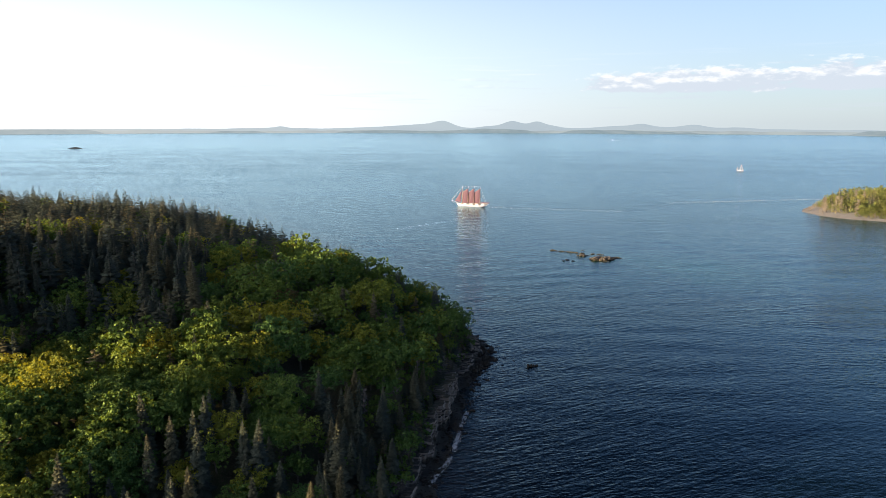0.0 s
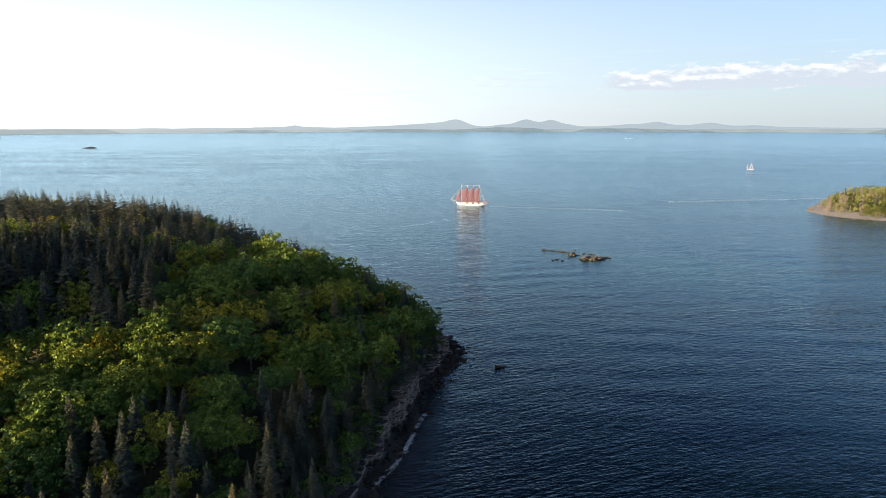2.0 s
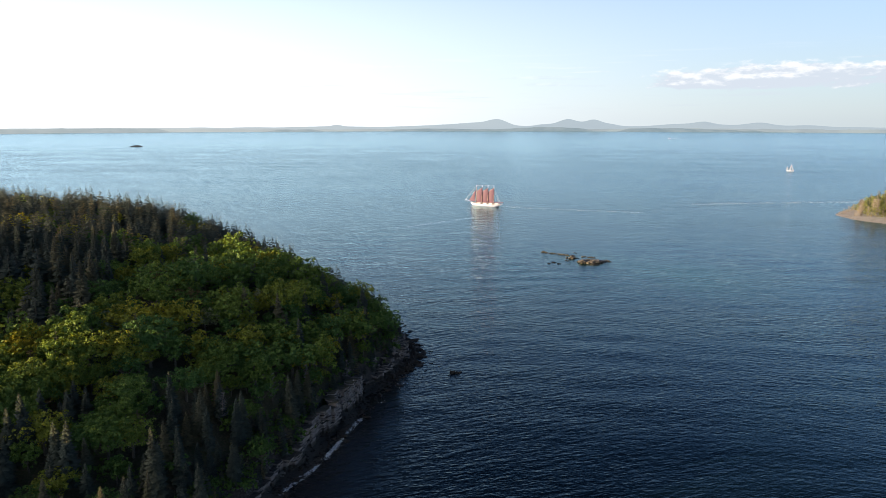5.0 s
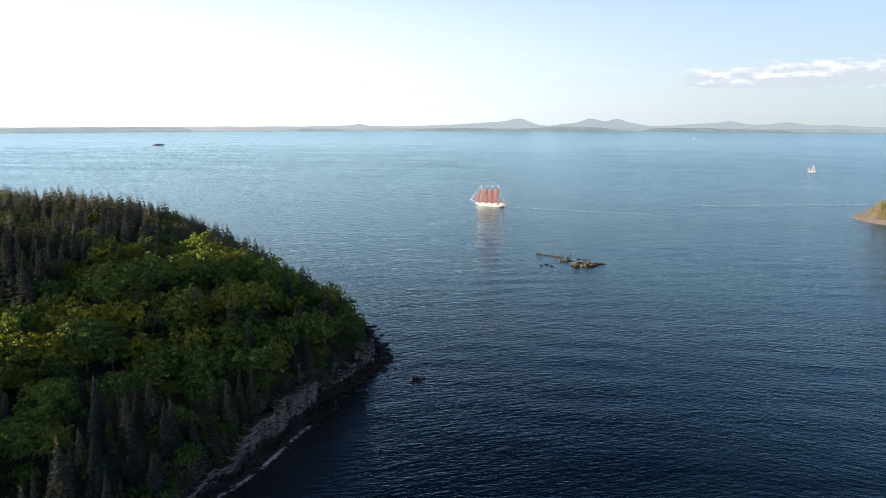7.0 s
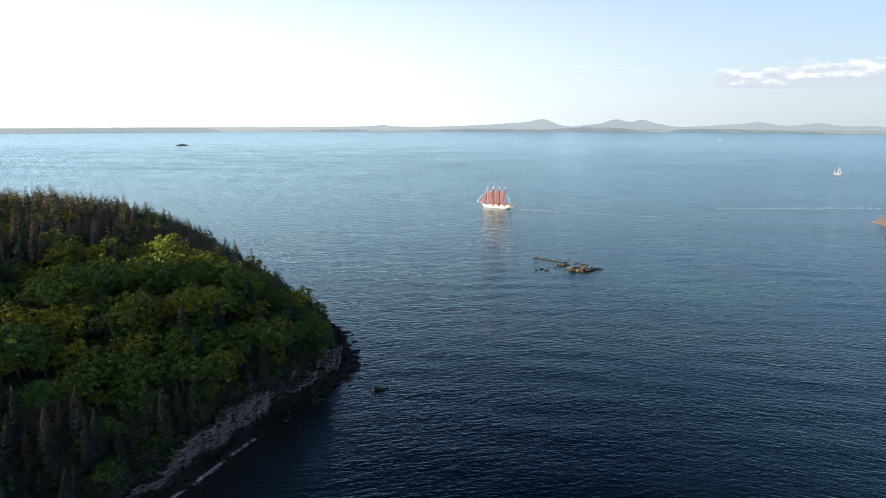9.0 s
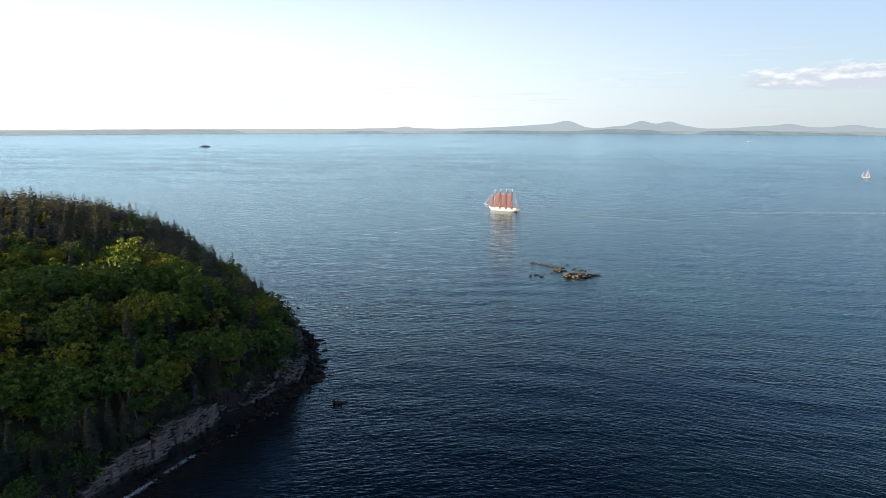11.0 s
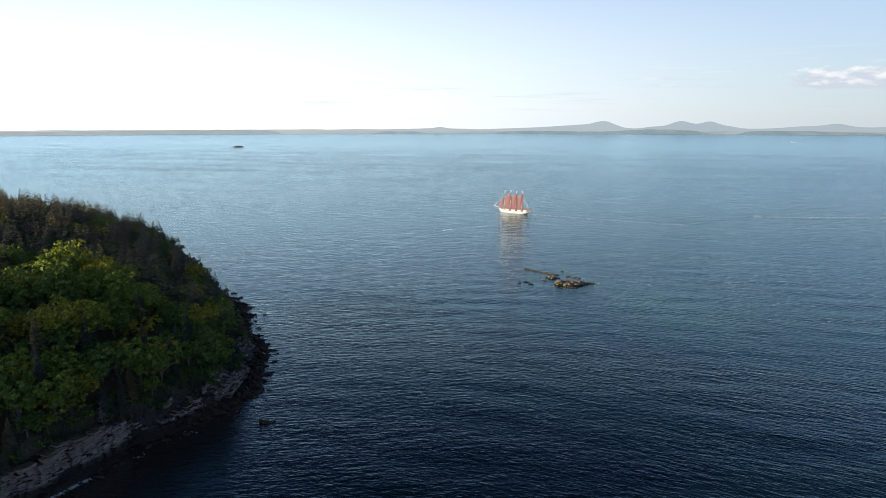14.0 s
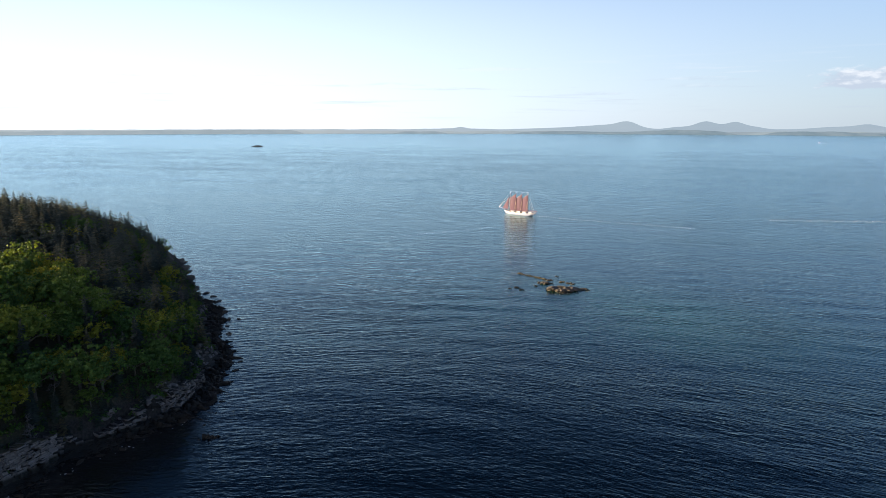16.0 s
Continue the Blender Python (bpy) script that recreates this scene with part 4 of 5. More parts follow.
def shore_line(lo, hi, step):
    """Points along the visible waterline between two northings, with the way along it and the way inland."""
    run = np.array([p for p in SHORE if p[0] > -110 and p[1] > 60])
    run = run[np.argsort([np.argmin(np.hypot(*(SHORE - p).T)) for p in run])]
    k = np.argmin(run[:, 1])
    run = np.roll(run, -k, 0)
    seg = np.hypot(*np.diff(run, axis=0).T)
    s = np.r_[0, np.cumsum(seg)]
    for d in np.arange(0, s[-1], step):
        p = np.array((np.interp(d, s, run[:, 0]), np.interp(d, s, run[:, 1])))
        q = np.array((np.interp(d + 2, s, run[:, 0]), np.interp(d + 2, s, run[:, 1])))
        if lo <= p[1] <= hi:
            t = (q - p) / (np.linalg.norm(q - p) + 1e-9)
            yield p, t, np.array((-t[1], t[0]))


def make_cliffs():
    r = np.random.RandomState(31)
    cliff = tagged(new("cliff"), "grey layered rock cliff broken into ledges above the water", "cliff", kind="structure")
    rows, rest = [], []
    levels = np.cumsum(r.uniform(0.35, 0.95, 18)) - 0.4
    for p, t, inward in shore_line(122, 352, 1.3):
        y = p[1]
        tall = np.interp(y, [122, 140, 158, 167, 186, 198, 204, 209, 218, 228, 240, 252, 262, 280, 350], [1.8, 2.4, 3.8, 7.0, 9.0, 8.6, 6.5, 2.4, 2.8, 4.4, 6.0, 5.0, 3.0, 2.2, 2.0])
        tall *= r.uniform(0.95, 1.04)
        dark = y > 268 + r.normal(0, 4)
        # buttresses a few metres long, each with a nearly flush face
        buttress = round(1.3 * math.sin(y * 0.31) + 0.8 * math.sin(y * 0.55 + 1)) * 0.75
        out, back = 5.2 + buttress + r.normal(0, 0.10), 0.0
        shade_gap = r.rand() < 0.06
        broken = 1.0 if y > 203 else 0.08
        for z, over in zip(levels, levels[1:]):
            if z > tall:
                break
            if r.rand() < 0.08 + 0.12 * broken:
                continue
            hgt, deep, long_ = over - z, r.uniform(2.2, 3.2), r.uniform(1.3, 2.7) * (1 - 0.2 * broken)
            c = p + inward * (out + back + (1.3 if shade_gap else 0) + r.normal(0, 0.10 + 0.40 * broken) + deep / 2) + t * r.uniform(-0.5, 0.5)
            row = ((SLABS_DARK if dark else SLABS)[r.randint(8)], Matrix.LocRotScale((c[0], c[1], z + hgt / 2 + 0.5 * math.sin(y * 0.06)), Euler((radians(r.normal(-2, 1.5 + 7 * broken)), radians(r.normal(2, 1.0 + 6 * broken)), math.atan2(t[1], t[0]) + r.normal(0, 0.03 + 0.22 * broken))), (long_, deep, hgt * (0.95 if r.rand() < 0.6 else 1.0))))
            (rows if 140 < y < 250 and not dark else rest).append(row)
            back += max(0.0, r.normal(0.03, 0.03 + 0.16 * broken)) + (0.7 if r.rand() < 0.05 + 0.08 * broken else 0)
    r.shuffle(rows)
    for me, m in rows[:298]:
        part("slab", me, cliff).matrix_basis = m
    for name, kind_, mat_ in (("ledges", SLABS, M_CLIFF), ("dark_ledges", SLABS_DARK, M_WEED_ROCK)):
        vs, fs, tops, k = [], [], [], 0
        for me, m in rows[298:] + rest:
            if me in kind_:
                vs += [m @ v.co for v in me.vertices]
                fs += [tuple(i + k for i in p.vertices) for p in me.polygons]
                tops += [p.material_index for p in me.polygons]
                k = len(vs)
        joined_up = mesh_of(name, vs, fs, [mat_, M_GROUND])
        joined_up.polygons.foreach_set("material_index", tops)
        tagged(part(name, joined_up, cliff), kind="stuff")


make_cliffs()


def scatter(name, label, category, meshes, rows):
    """Many loose stones as one mesh: (kind, x, y, z, size, turn) each."""
    vs, fs, k = [], [], 0
    arr = []
    for me in meshes:
        co = np.empty(len(me.vertices) * 3, np.float32)
        me.vertices.foreach_get("co", co)
        arr.append((co.reshape(-1, 3), np.array([tuple(p.vertices) for p in me.polygons])))
    for i, x, y, z, s, a in rows:
        v, f = arr[i]
        c, sn = math.cos(a), math.sin(a)
        vs.append(np.stack([(v[:, 0] * c - v[:, 1] * sn) * s + x, (v[:, 0] * sn + v[:, 1] * c) * s + y, v[:, 2] * s + z], 1))
        fs.append(f + k)
        k += len(v)
    tagged(new(name, quick_mesh(name, np.concatenate(vs), np.concatenate(fs), meshes[0].materials[0])), label, category, kind="stuff")


def make_boulders():
    r = np.random.RandomState(32)
    small = [rock_mesh("boulder", 260 + i, (1, 0.8, 0.8), M_WEED_ROCK, 1) for i in range(5)]
    grey = [rock_mesh("cobble", 270 + i, (1, 0.85, 0.8), M_SHINGLE, 1) for i in range(4)]
    rows, pale = [], []
    for p, t, inward in shore_line(112, 352, 0.10):
        c = p + inward * r.uniform(-1.0, 6.6)
        rows.append((r.randint(5), c[0], c[1], max(-0.1, float(height(*c)[0])) * 0.9 + r.uniform(-0.2, 0.1), 0.22 + 0.75 * r.rand() ** 2, r.uniform(0, 6.3)))
        if p[1] < 160 and r.rand() < 0.7:
            for _ in range(2):
                c = p + inward * r.uniform(5.0, 10.0)
                pale.append((r.randint(4), c[0], c[1], float(height(*c)[0]) + 0.05, r.uniform(0.15, 0.5), r.uniform(0, 6.3)))
    scatter("boulders", "dark wet boulders along the foot of the cliff", "boulders", small, rows)
    heap = []
    for p, t, inward in shore_line(216, 330, 0.16):
        c = p + inward * r.uniform(3.6, 9.5)
        heap.append((r.randint(4), c[0], c[1], float(height(*c)[0]) + r.uniform(0.0, 0.5), 0.45 + 1.1 * r.rand() ** 2, r.uniform(0, 6.3)))
    scatter("grey_boulders", "pale grey boulders heaped below the trees of the point", "boulders", ROCKS_GREY, heap)
    scatter("shingle", "grey shingle bank below the trees", "shingle", grey, pale)
    # larger rocks of the point, each a thing of its own
    spots = [(24, 262, 2.6), (27, 252, 3.0), (29.5, 246, 2.4), (22, 257, 2.8), (26, 240, 2.6), (29, 233, 1.9), (24, 231, 2.2), (32.5, 249, 1.5), (31, 243, 1.3), (17, 268, 2.4), (13, 276, 2.6), (13, 284, 2.2),
             (17, 281, 1.4), (6, 290, 2.4), (-2, 297, 2.6), (2, 294, 1.6), (-8, 308, 2.2), (-15, 317, 2.6), (-20, 325, 2.4), (-16, 327, 1.5), (-28, 333, 2.2), (-36, 341, 2.6), (-44, 350, 2.4), (-52, 357, 2.0), (-60, 362, 2.4),
             (20, 205, 1.6), (22, 199, 1.2), (19.5, 188, 1.4), (16.5, 172, 1.3), (34, 236, 0.9), (36, 241, 0.7), (33, 228, 0.8), (27, 222, 1.3), (25.5, 214, 1.1), (22, 209, 1.3), (38, 233, 0.6), (20.5, 273, 1.2)]
    for x, y, s in spots:
        a = r.uniform(0, 6.3)
        m = Matrix.LocRotScale((x, y, -0.15 * s + max(0, float(height(x, y)[0])) * 0.5), Euler((r.normal(0, 0.12), r.normal(0, 0.12), a)), (s * r.uniform(1.2, 2.1), s * 1.0, s * r.uniform(0.45, 0.85)))
        ob = new("shore_rock", ROCKS_DARK[r.randint(6)])
        ob.matrix_basis = m
        tagged(ob, "jagged dark wet rock at the edge of the water", "rock", "rocks of the point")
    # long low fingers of dark rock that run out from the point, from a root on the shore to a tip in the water
    fingers = [((-25, 322), (-18.8, 325)), ((-22, 314), (-15, 315)), ((-52, 347), (-43, 350)), ((0, 285), (9.2, 290.5)), ((5, 277), (13.2, 284)), ((14, 261), (22.8, 263.5)),
               ((20, 241), (31.2, 248)), ((21, 252), (29.5, 250)), ((-7, 296), (0, 300)), ((24, 235), (32, 236.5)), ((-34, 332), (-28, 338)), ((9, 270), (17.5, 274))]
    for p, t, inward in shore_line(214, 352, 3.1):
        c, turn = p + inward * r.uniform(2.0, 4.5), r.normal(0, 0.45)
        way = np.array((-inward[0] * math.cos(turn) + inward[1] * math.sin(turn), -inward[1] * math.cos(turn) - inward[0] * math.sin(turn)))
        fingers.append((tuple(c), tuple(c + way * r.uniform(3.0, 6.0))))
    for (ax, ay), (bx, by) in fingers:
        long_ = math.hypot(bx - ax, by - ay)
        ob = new("shore_rock", FINGERS[r.randint(len(FINGERS))])
        ob.matrix_basis = Matrix.LocRotScale((ax, ay, -0.35), Euler((r.normal(0, 0.1), 0, math.atan2(by - ay, bx - ax))), (long_ * 1.04, r.uniform(1.3, 2.3), r.uniform(1.5, 2.6)))
        tagged(ob, "long jagged ledge of dark wet rock running into the water", "rock", "rocks of the point")
    for x, y, long_, wide, tall, turn in ((42.6, 226.4, 5.2, 1.3, 1.5, 12), (46.8, 228.0, 2.4, 0.7, 0.7, 150), (42.0, 224.6, 1.8, 0.6, 0.6, 40)):
        ob = new("sea_rock", FINGERS[r.randint(6)])
        ob.matrix_basis = Matrix.LocRotScale((x, y, -0.3), Euler((0, 0, radians(turn))), (long_, wide, tall))
        tagged(ob, "low dark rock awash in open water", "rock", "rocks awash")


make_boulders()


def make_reef():
    r = np.random.RandomState(33)
    tan = [rock_mesh("reef_rock", 280 + i, (1, r_, 0.8), M_REEF, 3) for i, r_ in enumerate((0.7, 0.9, 0.6, 1.1))]
    spots = [(116, 425, 3.6, 1.0), (121, 424, 4.0, 1.0), (126, 428, 3.4, 0.8), (131, 430, 2.6, 0.5), (113, 427, 2.4, 0.8), (119, 430, 3.0, 0.8), (124, 432, 2.6, 0.6), (129, 432, 2.2, 0.4), (121, 420, 1.8, 0.5), (134, 430, 1.5, 0.35),
             (108, 437, 2.6, 0.8), (105, 438, 1.8, 0.6), (111, 438, 1.8, 0.5), (110, 446, 2.0, 0.45), (122, 442, 2.2, 0.42), (117, 444, 1.5, 0.42), (95, 423.5, 1.8, 0.44), (99, 420, 1.6, 0.44), (92, 421, 1.2, 0.44), (113, 409, 1.0, 0.3), (105, 430, 1.1, 0.4), (112, 457, 1.2, 0.3)]
    for x, y, s, tall in spots:
        ob = new("reef_rock", tan[r.randint(4)] if tall > 0.45 else ROCKS_DARK[r.randint(6)])
        ob.matrix_basis = Matrix.LocRotScale((x, y, -0.2), Euler((r.normal(0, 0.1), r.normal(0, 0.1), r.normal(0.2, 0.5))), (s * 1.25, s * 0.9, s * tall * 1.15))
        tagged(ob, "weathered tan and dark rock of a low reef awash", "rock", "rocks of the reef")
    crumbs = [rock_mesh("reef_crumb", 290 + i, (1.2, 0.55, 0.6), M_REEF, 1) for i in range(4)]
    rows = []
    for x, y, s, tall in spots:
        for _ in range(int(9 * s * tall) if tall > 0.4 else 3):
            a, q = r.uniform(0, 6.3), s * math.sqrt(r.rand()) * 1.1
            rows.append((r.randint(4), x + q * math.cos(a) * 1.2, y + q * math.sin(a), max(0.0, s * tall * 0.45 * (1 - (q / s / 1.15) ** 2)) - 0.2, 0.35 + 1.1 * r.rand() ** 2, r.uniform(0, 6.3)))
    scatter("reef_stones", "broken tan and dark stones over the reef", "stones", crumbs, rows)
    for k in range(7):
        u = k / 6
        ob = new("reef_ledge", ROCKS_DARK[r.randint(6)])
        ob.matrix_basis = Matrix.LocRotScale((90.5 + 15.5 * u, 457 - 8 * u + r.normal(0, 0.3), -0.2), Euler((0, 0, -0.45 + r.normal(0, 0.15))), (2.6, 1.1, 1.9 if k == 0 else 1.35))
        tagged(ob, "long low dark ledge just above the sea", "rock", "rocks of the reef")


make_reef()


def foam_patch(name, label, line, wide, count, seed, size, even=False):
    """Broken white water, or when even also the painted sheen of wakes: many small ragged flat flakes along a line."""
    r = np.random.RandomState(seed)
    p = np.array(line, float)
    s = np.r_[0, np.cumsum(np.hypot(*np.diff(p, axis=0).T))]
    v, f = [], []
    breaks = r.uniform(0, 6.3, 3)
    for _ in range(count):
        d = r.uniform(0, s[-1])
        gate = math.sin(d * 0.35 + breaks[0]) + 0.6 * math.sin(d * 0.9 + breaks[1])
        if not even and gate < r.uniform(-1.3, 0.7):
            continue
        c = np.array((np.interp(d, s, p[:, 0]), np.interp(d, s, p[:, 1]))) + r.normal(0, wide, 2)
        k, o, a0, big = r.randint(5, 8), len(v), r.uniform(0, 6.3), size * r.lognormal(0, 0.45)
        for i in range(k):
            a, q = a0 + 2 * math.pi * i / k, big * r.uniform(0.5, 1.2)
            v.append((c[0] + q * math.cos(a) * 0.8, c[1] + q * math.sin(a) * 1.3, 0.24 + r.uniform(0, 0.05)))
        f.append(tuple(range(o, o + k)))
    tagged(new(name, mesh_of(name, v, f, M_FOAM)), label, "foam", kind="stuff")


foam_patch("surf_foam", "thin line of white surf along the rocks", [(6.4, 143), (8.8, 149), (11.4, 155), (13, 161), (14.2, 168), (15.4, 175), (16.4, 181), (17.6, 186)], 0.42, 2600, 61, 0.105)
foam_patch("surf_foam_point", "scraps of white surf round the rocky point", [(20, 195), (24, 205), (30, 226), (33, 240), (31, 252), (24, 264)], 0.8, 40, 62, 0.16)
foam_patch("surf_foam_reef", "scraps of white surf round the reef", [(110, 418), (119, 415), (128, 424), (136, 430), (128, 436)], 0.8, 70, 63, 0.18)

# ---- the islet with a beach ----
ISLE = closed_curve([(394, 677), (391.5, 655), (394, 638), (407, 618), (433, 600), (480, 578), (560, 556), (660, 575), (720, 660), (680, 760), (570, 790), (480, 760), (425, 715)])


def isle_height(x, y):
    d = inland(x, y, ISLE) + 0.8 * waves2(np.ravel(x), np.ravel(y), 15, 14)
    return np.interp(d, [-20, 0, 7, 12, 20, 60, 120], [-5, -0.1, 1.0, 1.6, 3.0, 7, 10])


def make_isle():
    xs, ys = np.arange(376, 745.1, 3.0), np.arange(540, 806.1, 3.0)
    gx, gy = np.meshgrid(xs, ys)
    z = isle_height(gx, gy)
    v = np.stack([gx.ravel(), gy.ravel(), z], 1)
    w = len(xs)
    i = (np.arange(len(ys) - 1)[:, None] * w + np.arange(w - 1)[None]).ravel()
    q = np.stack([i, i + 1, i + w + 1, i + w], 1)
    q = q[v[q, 2].max(1) > -3]
    tagged(new("ground_islet", quick_mesh("ground_islet", v, q, M_BEACH, smooth=True)), "low islet with a tan shingle beach", "islet", kind="structure")
    r = np.random.RandomState(91)
    xs, ys = np.meshgrid(np.arange(395, 700, 5.2), np.arange(560, 790, 5.2))
    x, y = xs.ravel() + r.uniform(-2, 2, xs.size), ys.ravel() + r.uniform(-2, 2, xs.size)
    d, z = inland(x, y, ISLE), isle_height(x, y)
    ok = d > 6.5
    x, y, d, z = x[ok], y[ok], d[ok], z[ok]
    seen = x < 520 + 0.35 * (y - 600)
    kinds = [tree_thing("islet_tree", "sunlit yellow-green broadleaf tree on the islet", "tree", "trees on the islet", a, M_LEAF_SUNNY) for a in BROAD_SMALL]
    conifers = [tree_thing("islet_spruce", "slender dark spruce tree on the islet", "tree", "trees on the islet", a, M_NEEDLE) for a in SPRUCE_MID]
    bare = [tree_thing("bare_tree", "bare grey tree at the edge of the islet", "tree", "trees on the islet", bare_arrays(70 + i, 11, 5.5, 46, 20), M_TWIG) for i in range(2)]
    used, far_rows, n_ = set(), [], 0
    order = np.argsort(np.hypot(x - 300, y - 500))
    for i in order:
        u = r.rand()
        tip = x[i] < 424
        if tip and r.rand() < 0.75:
            continue
        pick = bare if (tip and u < 0.9) or u < 0.10 else conifers if u < 0.20 else kinds
        s = r.uniform(0.62, 1.05) * (0.62 if d[i] < 11 else 1.05 if d[i] < 18 else 1.55)
        m = turned(x[i], y[i], z[i] - (2.4 * s if pick is kinds else 0.3), r.uniform(0, 6.28), s)
        if seen[i] and n_ < 300:
            ob = pick[r.randint(len(pick))]
            if ob in used:
                ob = copy_thing(ob, Matrix.Identity(4))
            used.add(ob)
            ob.matrix_basis = m
            n_ += 1
        elif r.rand() < (0.9 if seen[i] else 0.12):
            far_rows.append((r.randint(4), x[i], y[i], z[i] - 0.2, r.uniform(0, 6.28), s * (1.0 if seen[i] else 1.4), r.rand()))
    for ob in (*kinds, *conifers, *bare):
        if ob not in used:
            ob.matrix_basis = turned(470, 640, float(isle_height([470], [640])[0]) - 0.2, 1.0, 0.7)
    for px, py, s in ((404, 650, 1.05), (408, 645, 0.9), (412, 652, 0.8), (419, 640, 0.55), (424, 648, 0.6), (446, 640, 1.15), (440, 636, 0.95), (486, 655, 1.35), (498, 662, 1.3)):
        ob = copy_thing(bare[r.randint(2)], Matrix.Identity(4))
        ob.matrix_basis = turned(px, py, float(isle_height([px], [py])[0]) - 0.2, r.uniform(0, 6.28), s)
    woods("islet_woods", "broadleaf woods over the back of the islet", "woods", BROAD_THIN, far_rows, M_LEAF_SUNNY_WOODS)
    stones = [rock_mesh("beach_stone", 300 + k, (1, 0.8, 0.7), M_REEF, 1) for k in range(3)]
    rows = []
    for _ in range(260):
        a = ISLE[r.randint(len(ISLE))] + r.normal(0, 5, 2)
        if a[0] < 520 and a[1] < 700 and inland([a[0]], [a[1]], ISLE)[0] > 1.5:
            rows.append((r.randint(3), a[0], a[1], max(0, float(isle_height(a[0], a[1])[0])), r.uniform(0.3, 1.0), r.uniform(0, 6.3)))
    scatter("beach_stones", "tan stones along the islet's beach", "stones", stones, rows)


BROAD_THIN = [broadleaf_arrays(35 + i, t, w, lo, 110, 0.62, 5, 0.42, 0.40, 0) for i, (t, w, lo) in enumerate(((11, 7.5, 10), (12, 8, 11), (9.5, 7.0, 9), (9, 6, 9)))]
SUNNY = ((0.062, 0.084, 0.036), (0.088, 0.106, 0.044), (0.116, 0.122, 0.056))
M_LEAF_SUNNY = foliage("islet_leaves", *SUNNY)
M_LEAF_SUNNY_WOODS = foliage("islet_leaves_woods", *SUNNY, joined=True)
make_isle()


def make_far_rock():
    """A bare islet a long way off, low and dark."""
    bm = bmesh.new()
    bmesh.ops.create_grid(bm, x_segments=28, y_segments=10, size=1)
    for v in bm.verts:
        u, w = v.co.x, v.co.y
        hump = max(0, 1 - u * u) ** 0.7 * max(0, 1 - w * w)
        top = 7.0 * hump * (0.55 + 0.45 * math.sin(u * 2.2 + 0.9)) + 0.5 * noise.noise(Vector((u * 6, w * 6, 0)))
        v.co = Vector((u * 27, w * 9, top - 0.5))
    # the haze in front of it is painted as a dim glow
    ob = new("far_islet", bm_mesh("far_islet", bm, make_far("far_islet_haze", (0.045, 0.06, 0.07), (0.06, 0.075, 0.085), 0.02, 0.1), True))
    ob.matrix_basis = pose(-1275, 2238, 0, 0, 0, 20)
    tagged(ob, "low bare dark islet far out on the water", "islet")


make_far_rock()

# ---- vessels ----
M_WHITE = plain("white_hull_paint", (0.180, 0.210, 0.350), 0.45, 0.6, 0.06)
M_SAIL = plain("tanbark_red_sailcloth", (0.036, 0.0125, 0.044), 0.8, 0.5, 0.18)
M_CLOTH = plain("white_sailcloth", (0.072, 0.096, 0.185), 0.8, 0.5, 0.08)
M_SPAR = plain("varnished_spar", (0.17, 0.115, 0.095), 0.45, 1.0, 0.2)
M_DECK = plain("teak_deck", (0.22, 0.18, 0.14), 0.7, 1.2, 0.2)
M_DARK = plain("dark_trim", (0.05, 0.045, 0.045), 0.5, 1.0, 0.2)
M_ROPE = plain("rigging_wire", (0.25, 0.23, 0.21), 0.6, 2.0, 0.1)


def hull_arrays(length, beam, free, draft, stations=30, ring=10):
    """A sailing hull from stern (-) to stem (+) along x: a raked stem, a long counter, and a sheer that rises to both ends."""
    v, f, deck = [], [], []
    for i in range(stations):
        u = i / (stations - 1)
        x = -length / 2 + length * u
        half = beam / 2 * np.interp(u, [0, 0.08, 0.25, 0.5, 0.72, 0.88, 0.96, 1], [0.50, 0.68, 0.92, 1, 0.92, 0.56, 0.24, 0.03])
        sheer = free * np.interp(u, [0, 0.15, 0.45, 0.7, 0.88, 1], [1.18, 1.04, 0.92, 1.02, 1.30, 1.62])
        low = np.interp(u, [0, 0.05, 0.11, 0.2, 0.5, 0.84, 0.92, 0.97, 1], [0.55 * free, 0.22 * free, -0.25 * draft, -draft, -draft, -draft * 0.8, -0.1 * draft, 0.6 * free, 1.35 * free])
        row = []
        for k in range(ring):
            s = k / (ring - 1)
            row.append((x, half * (1 - s**2.8) ** 0.62, sheer - (sheer - low) * s))
        v += row + [(p[0], -p[1], p[2]) for p in row]
        deck.append((x, half * 0.95, sheer - 0.28 * free))
    w = 2 * ring
    for i in range(stations - 1):
        for k in range(ring - 1):
            a = i * w + k
            f.append((a, a + 1, a + w + 1, a + w))
            a += ring
            f.append((a, a + w, a + w + 1, a + 1))
    f.append(tuple(range(ring)) + tuple(range(2 * ring - 1, ring - 1, -1)))
    dv = [(p[0], s * p[1], p[2]) for p in deck for s in (1, -1)]
    df = [(2 * i, 2 * i + 1, 2 * i + 3, 2 * i + 2) for i in range(stations - 1)]
    return (v, f), (dv, df)


def spar(name, a, b_, r0, r1, mat_, root, label=""):
    v, f = tube([a, (Vector(a) + Vector(b_)) / 2, b_], [r0, (r0 + r1) / 2, r1], 8)
    f += [tuple(range(7, -1, -1)), tuple(range(16, 24))]
    return part(name, mesh_of(name, v, f, mat_, True), root, label)


